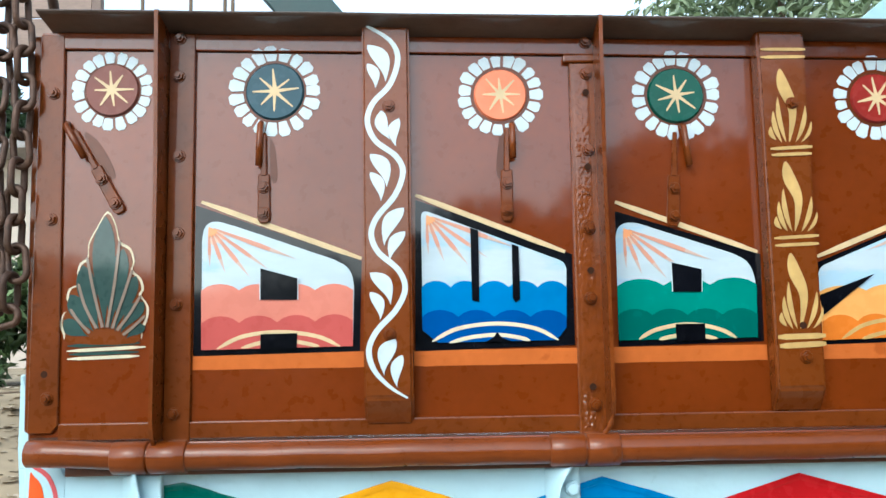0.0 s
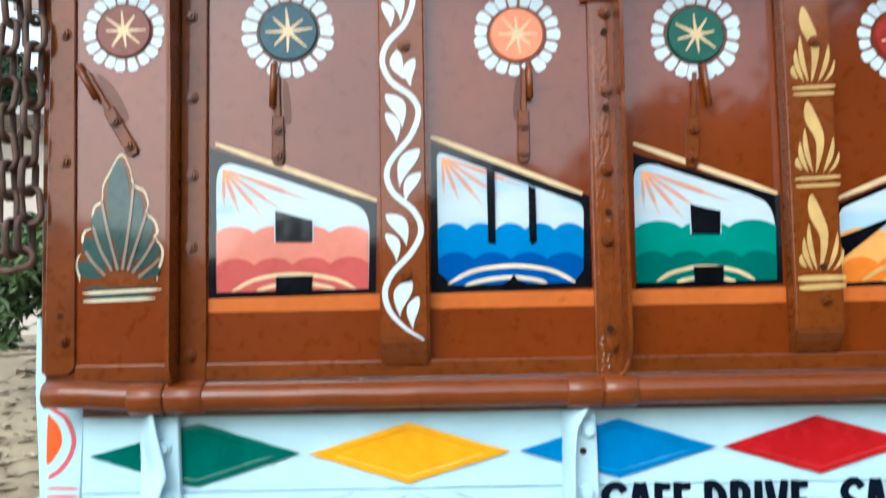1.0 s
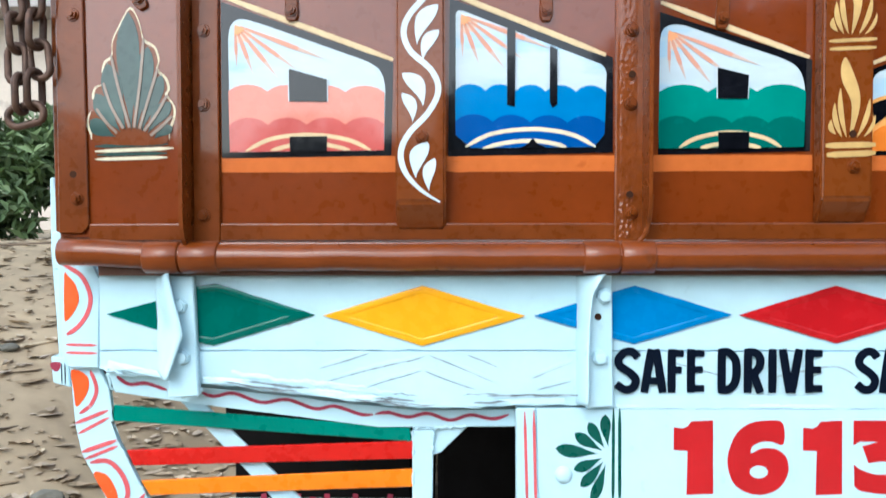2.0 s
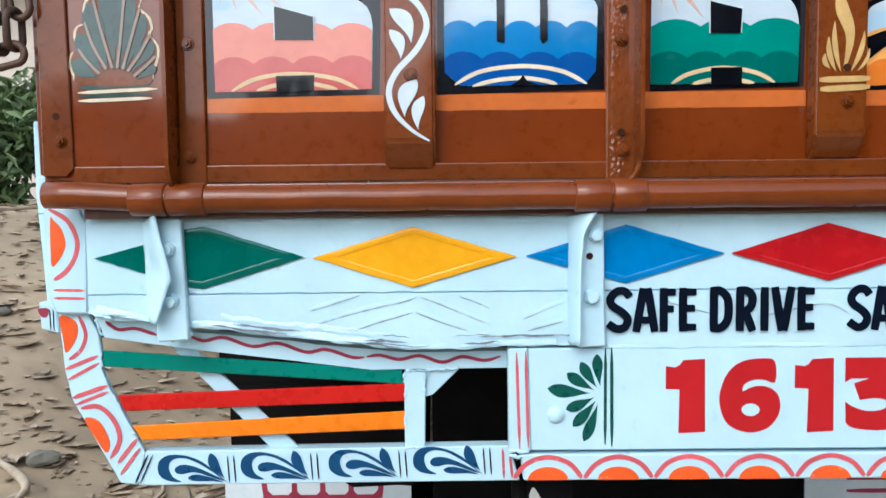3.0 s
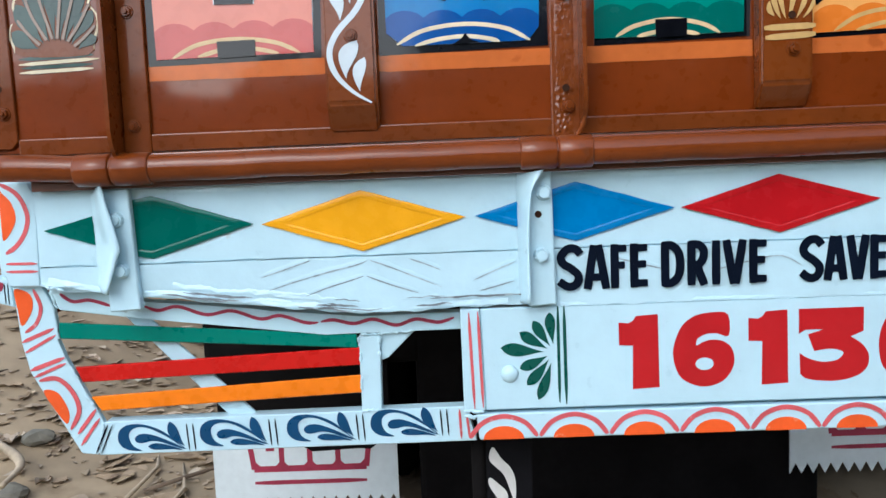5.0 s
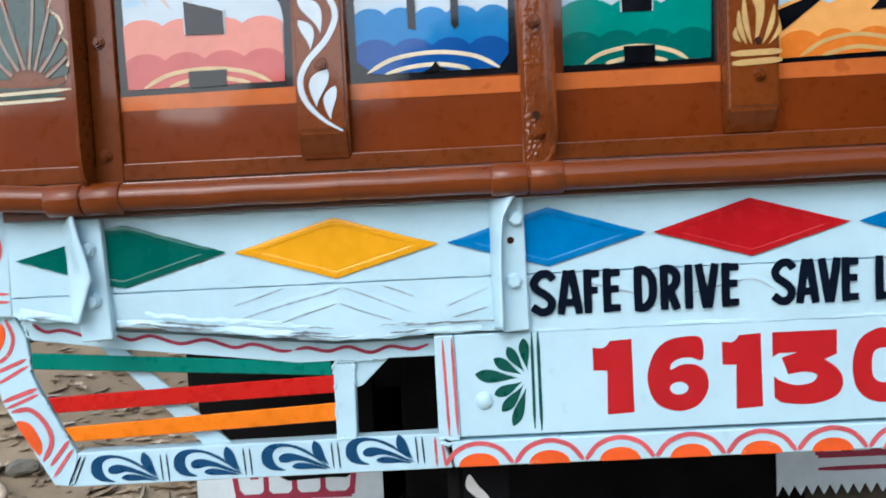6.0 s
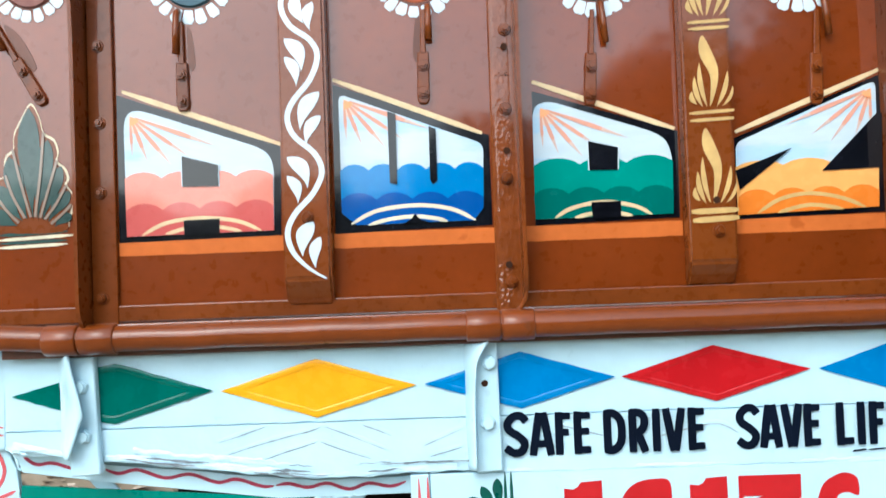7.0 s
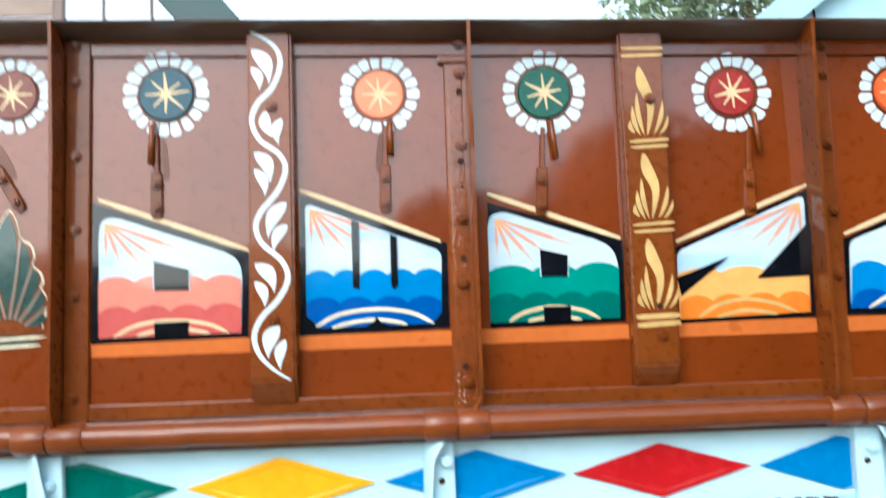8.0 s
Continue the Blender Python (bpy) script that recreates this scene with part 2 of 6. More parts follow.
N6 = (-0.157, -0.0628)
N1B = (-0.0408, 0.02)
N3 = (0.0367, 0.1433)
NC = (0.16, 0.2269)
NZ1 = 0.9435
NZ0 = 0.8267
ARS = 0.1098
ARX = -0.424
FLAPL = -1.299
FLAPR = -0.7081
FLAPZ = 0.2368
FLAPB = 0.1652
FLAP2L = 0.5358
PL0 = (-1.0499, 0.7672)
PL1 = (-0.9155, 0.7706)
PL2 = (-0.7734, 0.7738)
PL3 = (-0.6377, 0.7771)
LB1 = (-1.203, 2.542)
LB2 = (-1.325, 2.546)
PB1 = (1.236, 2.623)
PB2 = (1.107, 2.626)
PB3 = (1.142, 2.554)
PB4 = (1.506, 2.554)
CHXA = -1.2485
CHXB = -1.2110
CHX = -1.2298
CHZ = 1.4024
BUSHX = -5.0
BUSHY = 5.3
LEAFX = -2.21
LEAFY = 2.05
TRX = 3.8484
TRY = 9.0
TRH = 6.79
HSX = -10.43
HSY = 14.0
POLEX = -2.407
POLEY = 4.0

# ---- building blocks ----
def thing(name, loc, label, category, group="", kind=""):
    ob = new(name)
    ob.location = loc
    return tagged(ob, label, category, group, kind)


def attach(ob, parent):
    if parent is not None:
        ob.parent = parent
        if parent.parent is None and parent.type == "EMPTY":
            ob.matrix_parent_inverse = Matrix.Translation(parent.location).inverted()
    return ob


def part(name, bm, material, parent, label="", smooth=False):
    me = bpy.data.meshes.new(name)
    if isinstance(bm, tuple):
        me.from_pydata(bm[0], [], bm[1])
    else:
        bm.to_mesh(me)
        bm.free()
    me.materials.append(M[material])
    if smooth:
        for p in me.polygons:
            p.use_smooth = True
    ob = attach(new(name, me), parent)
    return tagged(ob, label) if label else ob


def shared(name, me, parent, m, label=""):
    ob = attach(new(name, me), parent)
    ob.matrix_basis = m
    return tagged(ob, label) if label else ob


def area(pts):
    return sum(a[0] * b[1] - b[0] * a[1] for a, b in zip(pts, pts[1:] + pts[:1]))


def slabs(shapes, y, thick):
    """Flat outlines in x and z, as plates whose fronts lie at y and which reach back by thick."""
    verts, faces = [], []
    for pts in shapes:
        pts = list(pts)
        if area(pts) < 0:
            pts.reverse()
        i, n = len(verts), len(pts)
        verts += [(x, y, z) for x, z in pts] + [(x, y + thick, z) for x, z in pts]
        faces.append(tuple(range(i, i + n)))
        faces.append(tuple(range(i + 2 * n - 1, i + n - 1, -1)))
        faces += [(i + a, i + n + a, i + n + (a + 1) % n, i + (a + 1) % n) for a in range(n)]
    return verts, faces


def paint(name, shapes, y, material, parent, label=""):
    return part(name, slabs(shapes, y, 0.0006), material, parent, label)


def paint_each(name, shapes, y, material, parent, label=""):
    """Separate brush strokes, each a hair above the one before."""
    for i, pts in enumerate(shapes):
        paint(name, [pts], y - 0.00011 * (i % 11), material, parent, label)


def block(x0, x1, y0, y1, z0, z1, bevel=0.002):
    bm = bmesh.new()
    bmesh.ops.create_cube(bm, size=1, matrix=Matrix.Translation(((x0 + x1) / 2, (y0 + y1) / 2, (z0 + z1) / 2)) @ Matrix.Diagonal((x1 - x0, y1 - y0, z1 - z0, 1)))
    if bevel:
        bmesh.ops.bevel(bm, geom=bm.edges[:], offset=bevel, segments=2, profile=0.6, affect="EDGES")
    return bm


def plate(pts, y, thick, bevel=0.0015):
    """A plate of any outline with rounded edges."""
    v, f = slabs([pts], y, thick)
    bm = bmesh.new()
    vs = [bm.verts.new(p) for p in v]
    for q in f:
        bm.faces.new([vs[i] for i in q])
    if bevel:
        bmesh.ops.bevel(bm, geom=bm.edges[:], offset=bevel, segments=1, affect="EDGES")
    return bm


def tube(path, r, seg=12, caps=True):
    """A round bar along points, its radius one number or one for each point."""
    pts = [Vector(p) for p in path]
    rs = r if isinstance(r, (list, tuple)) else [r] * len(pts)
    verts, faces = [], []
    side = None
    for i, p in enumerate(pts):
        d = (pts[min(i + 1, len(pts) - 1)] - pts[max(i - 1, 0)]).normalized()
        if side is None:
            side = d.orthogonal().normalized()
        side = (side - d * side.dot(d)).normalized()
        up = d.cross(side)
        for a in range(seg):
            w = 2 * math.pi * a / seg
            verts.append(tuple(p + (side * math.cos(w) + up * math.sin(w)) * rs[i]))
    for i in range(len(pts) - 1):
        for a in range(seg):
            b = (a + 1) % seg
            faces.append((i * seg + a, i * seg + b, (i + 1) * seg + b, (i + 1) * seg + a))
    if caps:
        faces.append(tuple(reversed(range(seg))))
        faces.append(tuple(range((len(pts) - 1) * seg, len(pts) * seg)))
    return verts, faces


def spline(pts, n=7, closed=False):
    out, m = [], len(pts)
    for i in range(m if closed else m - 1):
        if closed:
            p = [pts[(i + j) % m] for j in (-1, 0, 1, 2)]
        else:
            p = [pts[max(i - 1, 0)], pts[i], pts[i + 1], pts[min(i + 2, m - 1)]]
        for k in range(n):
            t = k / n
            out.append(tuple(0.5 * (2 * b + (c - a) * t + (2 * a - 5 * b + 4 * c - d) * t * t + (3 * b - a - 3 * c + d) * t ** 3) for a, b, c, d in zip(*p)))
    if not closed:
        out.append(tuple(pts[-1]))
    return out


def ribbon(pts, w, ends=(0.3, 0.3), n=7):
    """A brush stroke along points; ends: the width's share at each end."""
    mid = spline(pts, n) if len(pts) > 2 else [tuple(a + (b - a) * i / 6 for a, b in zip(*pts)) for i in range(7)]
    left, right = [], []
    for i, (x, z) in enumerate(mid):
        a, b = mid[max(i - 1, 0)], mid[min(i + 1, len(mid) - 1)]
        dx, dz = b[0] - a[0], b[1] - a[1]
        length = math.hypot(dx, dz) or 1
        t = i / (len(mid) - 1)
        h = w / 2 * min(1, ends[0] + t * 6, ends[1] + (1 - t) * 6)
        left.append((x - dz / length * h, z + dx / length * h))
        right.append((x + dz / length * h, z - dx / length * h))
    return left + right[::-1]


def ray_stroke(a, b, w, s0=0.0, s1=1.0):
    """A brushed ray that widens to its middle and ends in a point; s0, s1: the stretch of it that is wanted."""
    dx, dz = b[0] - a[0], b[1] - a[1]
    length = math.hypot(dx, dz)
    nx, nz = -dz / length * w / 2, dx / length * w / 2
    left, right = [], []
    for k in range(7):
        s = s0 + (s1 - s0) * k / 6
        h = 0.30 + 0.70 * min(1.0, s / 0.55) if s < 0.55 else max(0.02, 1.0 - ((s - 0.55) / 0.45) ** 1.4)
        left.append((a[0] + dx * s + nx * h, a[1] + dz * s + nz * h))
        right.append((a[0] + dx * s - nx * h, a[1] + dz * s - nz * h))
    return left + right[::-1]


def drop(tip, head, w, bend=0.0, n=12, fat=1.5):
    """A painted petal from its pointed tip to its round head, bowed sideways by bend."""
    dx, dz = head[0] - tip[0], head[1] - tip[1]
    length = math.hypot(dx, dz)
    nx, nz = -dz / length, dx / length
    left, right = [], []
    for i in range(n + 1):
        s = i / n
        off = bend * 4 * s * (1 - s)
        h = w / 2 * max(math.sin(math.pi * s ** fat), 0) ** 0.75
        x, z = tip[0] + dx * s + nx * off, tip[1] + dz * s + nz * off
        left.append((x + nx * h, z + nz * h))
        right.append((x - nx * h, z - nz * h))
    return left + right[-2:0:-1]


def ring_arc(c, r0, r1, a0, a1, n=14, squash=1.0):
    out = [(c[0] + r1 * math.cos(a0 + (a1 - a0) * i / n), c[1] + squash * r1 * math.sin(a0 + (a1 - a0) * i / n)) for i in range(n + 1)]
    return out + [(c[0] + r0 * math.cos(a1 + (a0 - a1) * i / n), c[1] + squash * r0 * math.sin(a1 + (a0 - a1) * i / n)) for i in range(n + 1)]


def scallop(a, b, n, amp, bottom):
    """A band whose upper edge runs from a to b in n bumps; bottom: its lower corners from b's side back to a's."""
    top = []
    for i in range(n):
        for j in range(7):
            s = (i + j / 6) / n
            top.append((a[0] + (b[0] - a[0]) * s, a[1] + (b[1] - a[1]) * s + amp * (math.sin(math.pi * j / 6) ** 0.7 - 0.5)))
    return top + list(bottom)


def bolt_mesh(name, material, washer=0.0105, nut=0.0082, stub=0.0042):
    bm = bmesh.new()
    for r, y0, y1, seg in ((washer, 0, -0.002, 14), (nut, -0.002, -0.0075, 6), (stub, -0.0075, -0.0115, 9)):
        bmesh.ops.create_cone(bm, cap_ends=True, segments=seg, radius1=r, radius2=r * 0.9, depth=abs(y1 - y0), matrix=Matrix.Translation((0, (y0 + y1) / 2, 0)) @ pose(0, 0, 0, 90))
    me = bpy.data.meshes.new(name)
    bm.to_mesh(me)
    bm.free()
    me.materials.append(M[material])
    return me


BOLT = bolt_mesh("bolt", "brown_bar")
RIVET = bolt_mesh("rivet", "pale", 0.0125, 0.0125, 0.009)
HOLE = bpy.data.meshes.new("bolt_hole")
HOLE.from_pydata(*[(v, [], f) for v, f in [slabs([[(0.0055 * math.cos(a * math.pi / 6), 0.0055 * math.sin(a * math.pi / 6)) for a in range(12)]], -0.0006, 0.0006)]][0])
HOLE.materials.append(M["hole"])


def bolts(places, y, parent, mesh=None, name="bolt"):
    for i, (x, z) in enumerate(places):
        shared(name, mesh or BOLT, parent, pose(x, y, z, 0, (i * 37 + x * 900) % 60, 0))


# ---- ground ----
def step(v, a, b):
    t = min(1.0, max(0.0, (v - a) / (b - a)))
    return t * t * (3 - 2 * t)


def ground_height(x, y):
    """A level yard under the truck, and a bank that climbs away behind its corner."""
    u = -0.55 * x + 0.85 * y
    bank = 1.12 * min(1.0, max(0.0, (u - 2.4) / 3.35)) * step(-x, 1.3, 2.7)
    return bank + 0.02 * noise.noise((x * 1.1, y * 1.1, 0.3)) + 0.012 * noise.noise((x * 4, y * 4, 5.0))


def grid_sheet(xs, ys, height):
    verts = [(x, y, height(x, y)) for y in ys for x in xs]
    w = len(xs)
    faces = [(j * w + i, j * w + i + 1, (j + 1) * w + i + 1, (j + 1) * w + i) for j in range(len(ys) - 1) for i in range(w - 1)]
    return verts, faces


axis = [-900, -300, -100, -45, -25, -16] + [-12 + 0.15 * i for i in range(161)] + [16, 25, 45, 100, 300, 900]
ground = part("ground", grid_sheet(axis, axis, ground_height), "soil", None, smooth=True)
tagged(ground, "dusty bare soil yard scattered with dry leaves", "ground", kind="structure")
# added wall, never in view: keeps the low reflections in the gate dark
unseen_wall = part("wall_behind_camera", block(-14.0, 14.0, -8.2, -8.0, -0.05, 2.0), "unseen_wall", None)
tagged(unseen_wall, "unseen low dark wall added to darken the gate's reflections", "wall", kind="structure")

# ---- the tailgate ----
def rise(x):
    """The gate's upper edge sags towards one side."""
    return -0.0252 * (x + 0.62)


def sagged(ob, from_z):
    for v in ob.data.vertices:
        if v.co.z > from_z:
            v.co.z += rise(v.co.x)
    return ob


GX0, GX1 = GATE_L, -GATE_L
GZ0, GZT = GATE_B, GATE_T
gate = thing("tailgate", (0, 0.02, GZ0), "brown enamelled steel truck tailgate painted with letters and motifs", "tailgate")
BAR1, BAR2, BAR3 = B1L, B2L, B3L
sheet_edges = ((GX0 + 0.01, BAR1), (BAR1, POST1C), (POST1C, BAR2), (BAR2, 0.0), (0.0, BAR3), (BAR3, 0.62), (0.62, GX1 - 0.01))
for a, b in sheet_edges:
    sagged(part("panel", block(a + 0.0004, b - 0.0004, 0.0, 0.004, GZ0 + 0.005, SEAM_Z, 0), "brown", gate), 1.6)
sagged(part("backing_frame", block(GX0 + 0.005, GX1 - 0.02, 0.0045, 0.03, GZ0, GZT - 0.004), "brown_dark", gate), 1.6)
sagged(part("top_strip", block(GX0 + 0.01, GX1 - 0.01, -0.005, 0.004, SEAM_Z + 0.002, GZT + 0.001), "brown", gate), 1.6)


def tilted_rail(x0, x1):
    """The flange along the gate's upper edge, which leans up towards its front and has a rounded nose."""
    sec = [(0.03, GZT + 0.0015), (-0.003, GZT + 0.0015), (-0.030, GZT + 0.0065), (-0.060, GZT + 0.0112), (-0.065, GZT + 0.0135), (-0.066, GZT + 0.0155), (-0.064, GZT + 0.0170), (-0.030, GZT + 0.0130), (0.03, GZT + 0.0080)]
    n, m = len(sec), 60
    verts, faces = [], []
    for i in range(m + 1):
        x = x0 + (x1 - x0) * i / m
        wob = 0.0010 * noise.noise((x * 5, 2.0, 7.0))
        verts += [(x, y + (0.0015 * noise.noise((x * 6, 1.0, 3.0)) if y < -0.05 else 0), z + (wob if y < -0.01 else 0)) for y, z in sec]
    for i in range(m):
        for k in range(n):
            a, b = i * n + k, i * n + (k + 1) % n
            faces.append((a, b, b + n, a + n))
    faces += [tuple(range(n)), tuple(range(m * n + n - 1, m * n - 1, -1))]
    return verts, faces


sagged(part("top_rail", tilted_rail(GX0 + 0.025, GX1 - 0.025), "rail", gate), 1.6)
part("bottom_strip", block(GX0 + 0.055, GX1 - 0.02, -0.006, -0.0004, GZ0, LEDGE_Z), "brown_bar", gate)
# welded end straps
for s in (1, -1):
    part("end_strap", plate([(s * x, z) for x, z in (ENDA, ENDB, ENDC, ENDD, ENDE)], -0.006, 0.0055), "brown_bar", gate)
    part("end_return", plate([(s * x, z) for x, z in (ENDA2, ENDA, ENDE, ENDE2)], 0.002, 0.03), "brown_bar", gate)
bolts([(-1.1662, 1.7739), (-1.1638, 1.5689), (-1.1613, 1.2885)], -0.006, gate)
bolts([(-1.1669, 1.3260)], -0.006, gate, HOLE, "bolt_hole")


def round_foot(x0, x1, z):
    """The lower outline of a bar whose outer corner is bent round, from that corner's side to the other."""
    return spline([(x1 + 0.001, z + 0.075), (x1 + 0.001, z + 0.045), (x1 - 0.002, z + 0.022), (x1 - 0.011, z + 0.006), (x1 - 0.024, z - 0.002), (x1 - 0.036, z - 0.004), (x0 - 0.002, z + 0.002)], 5)


def angle_bar(x, width, fin, fin_z0, rough, z1):
    """An upright angle iron: a flat leg on the sheet, and a leg that stands out at one side and curves in at its foot."""
    if rough:
        shape = plate(round_foot(x, x + width, fin_z0) + [(x, z1), (x + width, z1)], -0.0085, 0.0081, 0.002)
    else:
        shape = block(x, x + width, -0.0085, -0.0004, fin_z0, z1)
    bar = sagged(part("hinge_bar", shape, "brown_rough" if rough else "brown_bar", gate), 1.6)
    if rough:
        fin_z0 += 0.034
    fx = x + width if fin > 0 else x - 0.005
    foot = [(-0.0004, fin_z0 - 0.012)] + [(-0.010 - 0.045 * math.sin(radians(d)), fin_z0 + 0.038 - 0.05 * math.cos(radians(d))) for d in (0, 18, 36, 54, 72, 90)]
    outline = foot + [(-0.056, GZT - 0.20), (-0.063, GZT - 0.08), (-0.066, GZT - 0.005), (-0.068, GZT + 0.0165), (-0.064, GZT + 0.0185), (-0.0004, GZT + 0.011)]
    verts = [(fx - 0.003, y, z) for y, z in outline] + [(fx + 0.003, y, z) for y, z in outline]
    n = len(outline)
    faces = [tuple(range(n)), tuple(range(2 * n - 1, n - 1, -1))] + [(i, i + n, (i + 1) % n + n, (i + 1) % n) for i in range(n)]
    bm = bmesh.new()
    vs = [bm.verts.new(p) for p in verts]
    for f in faces:
        bm.faces.new([vs[i] for i in f])
    bmesh.ops.recalc_face_normals(bm, faces=bm.faces[:])
    sagged(part("flange", bm, "brown_bar", bar), 1.6)
    return bar


bar = angle_bar(B1L, B1W, -1, LEDGE_Z - 0.03, False, GZT)
bolts([(-0.9645, 1.8620), (-0.9653, 1.7984), (-0.9631, 1.6675), (-0.9627, 1.5430), (-0.9634, 1.4308), (-0.9640, 1.2625)], -0.0085, bar)
bar = angle_bar(B2L, B2W, 1, LEDGE_Z - 0.035, True, B2T)
bolts([(-0.3072, 1.8473)], -0.005, gate)
bolts([(-0.3082, 1.7939), (-0.3090, 1.6679), (-0.3119, 1.5408), (-0.3141, 1.4297), (-0.3122, 1.2655)], -0.0098, bar)
bolts([(-0.3102, 1.7617), (-0.3110, 1.6400), (-0.3125, 1.4737), (-0.3156, 1.2926)], -0.0128, bar, HOLE, "bolt_hole")
part("weld_cap", block(B2L - 0.01, B2L + B2W, -0.012, -0.0055, B2T - 0.008, B2T + 0.006, 0.003), "brown_rough", bar)


def lumpy_face(x0, x1, z0, z1, y, nx, nz):
    """Paint over pitted rust: low wrinkles everywhere, heavy weld lumps at the foot."""
    verts, faces = [], []
    for j in range(nz + 1):
        for i in range(nx + 1):
            u, v = i / nx, j / nz
            x, z = x0 + (x1 - x0) * u, z0 + (z1 - z0) * v
            foot = step(z0 + 0.10 - z, 0.0, 0.09) * step(0.85 - u, 0.0, 0.5)
            wide = max(0.0, noise.noise((x * 60, z * 30, 2.0)))
            lump = 0.0005 * abs(noise.noise((x * 150, z * 110, 1.0))) + 0.0015 * wide * abs(noise.noise((x * 260, z * 190, 5.0)))
            lump += foot * (0.0050 * abs(noise.noise((x * 115, z * 95, 8.0))) + 0.0022 * noise.noise((x * 230, z * 200, 4.0)))
            edge = min(1.0, 5 * u, 5 * (1 - u), 40 * v, 40 * (1 - v))
            verts.append((x, y + 0.0006 - lump * edge - 0.0008 * edge, z))
    w = nx + 1
    for j in range(nz):
        for i in range(nx):
            a = j * w + i
            faces.append((a, a + 1, a + w + 1, a + w))
    return verts, faces


sagged(part("pitted_face", lumpy_face(B2L + 0.001, B2L + B2W - 0.007, LEDGE_Z - 0.028, B2T - 0.002, -0.0085, 26, 300), "brown_rough", bar, smooth=True), 1.6)
fx, fz = B2L + B2W, LEDGE_Z - 0.035
rim = [(x, -0.052 + 0.040 * min(1.0, k / 22) ** 0.8, z) for k, (x, z) in enumerate(round_foot(B2L, fx, fz))]
part("foot_rim", tube(rim, [0.0028 + 0.0011 * (1 + noise.noise((k * 0.45, 1, 2))) for k in range(len(rim))], 9), "brown_rough", bar, "paint-clogged rim round the foot", smooth=True)
bar = angle_bar(B3L, B2W, -1, LEDGE_Z - 0.03, False, GZT)
bolts([(0.3276, 1.8251), (0.3256, 1.7751), (0.3245, 1.6501), (0.3259, 1.5340), (0.3248, 1.4246)], -0.0085, bar)
bar = angle_bar(-B1L - B1W, B1W, 1, LEDGE_Z - 0.03, False, GZT)


def channel_post(x0, x1, z0, z1, zb, label):
    """A folded channel that stands proud of the sheet, its foot cut off at a slant."""
    outline = ((-0.0004, zb - 0.002), (-0.007, zb), (-0.033, z0), (-0.033, z1), (-0.0004, z1))
    bm = bmesh.new()
    a = [bm.verts.new((x0, y, z)) for y, z in outline]
    b = [bm.verts.new((x1, y, z)) for y, z in outline]
    bm.faces.new(a)
    bm.faces.new(b[::-1])
    for i in range(5):
        bm.faces.new((a[i], b[i], b[(i + 1) % 5], a[(i + 1) % 5]))
    bmesh.ops.recalc_face_normals(bm, faces=bm.faces[:])
    bmesh.ops.bevel(bm, geom=bm.edges[:], offset=0.0045, segments=3, affect="EDGES")
    return sagged(part("post", bm, "brown_post", gate, label), 1.6)


post = channel_post(P1L, P1R, P1F, GZT + 0.0095, P1B, "brown channel post with white leafy vine")
stem = spline([(-0.6616, 1.8701), (-0.6239, 1.8453), (-0.6116, 1.8144), (-0.6247, 1.7729), (-0.6518, 1.7429), (-0.6609, 1.7128), (-0.6478, 1.6817), (-0.6170, 1.6576), (-0.6057, 1.6313), (-0.6186, 1.5946), (-0.6471, 1.5602), (-0.6561, 1.5337), (-0.6458, 1.5062), (-0.6146, 1.4775), (-0.6045, 1.4475), (-0.6197, 1.4147), (-0.6486, 1.3840), (-0.6610, 1.3549), (-0.6534, 1.3248), (-0.6296, 1.2988), (-0.6022, 1.2813)], 5)
vine = [ribbon(stem, 0.0088, (0.5, 0.3), 1)]
for head, tip, w, bend in (
        ((-0.6600, 1.8383), (-0.6318, 1.7767), 0.031, -0.011), ((-0.6602, 1.8076), (-0.6480, 1.7668), 0.021, -0.006),
        ((-0.6385, 1.7308), (-0.6256, 1.6841), 0.025, 0.006), ((-0.6110, 1.7176), (-0.6159, 1.6721), 0.022, 0.007),
        ((-0.6569, 1.6609), (-0.6317, 1.6074), 0.029, -0.010), ((-0.6571, 1.6320), (-0.6407, 1.5851), 0.022, -0.007),
        ((-0.6047, 1.5747), (-0.6361, 1.5148), 0.029, 0.009), ((-0.6034, 1.5373), (-0.6276, 1.4918), 0.023, 0.007),
        ((-0.6583, 1.4738), (-0.6274, 1.4235), 0.029, -0.010), ((-0.6586, 1.4441), (-0.6433, 1.4003), 0.022, -0.007),
        ((-0.6201, 1.3714), (-0.6380, 1.3168), 0.031, 0.008), ((-0.6100, 1.3472), (-0.6184, 1.2977), 0.022, 0.006)):
    vine.append(drop(tip, head, w * 0.82, bend))
paint("vine_stem", vine[:1], -0.0338, "white", post, "white painted vine stem")
paint_each("vine_leaf", vine[1:], -0.0342, "white", post)
bolts([(-0.6268, 1.7379), (-0.6287, 1.3785)], -0.033, post)

post = channel_post(P2L, P2R, P2F, GZT + 0.0095, P2B, "brown channel post with golden flames")


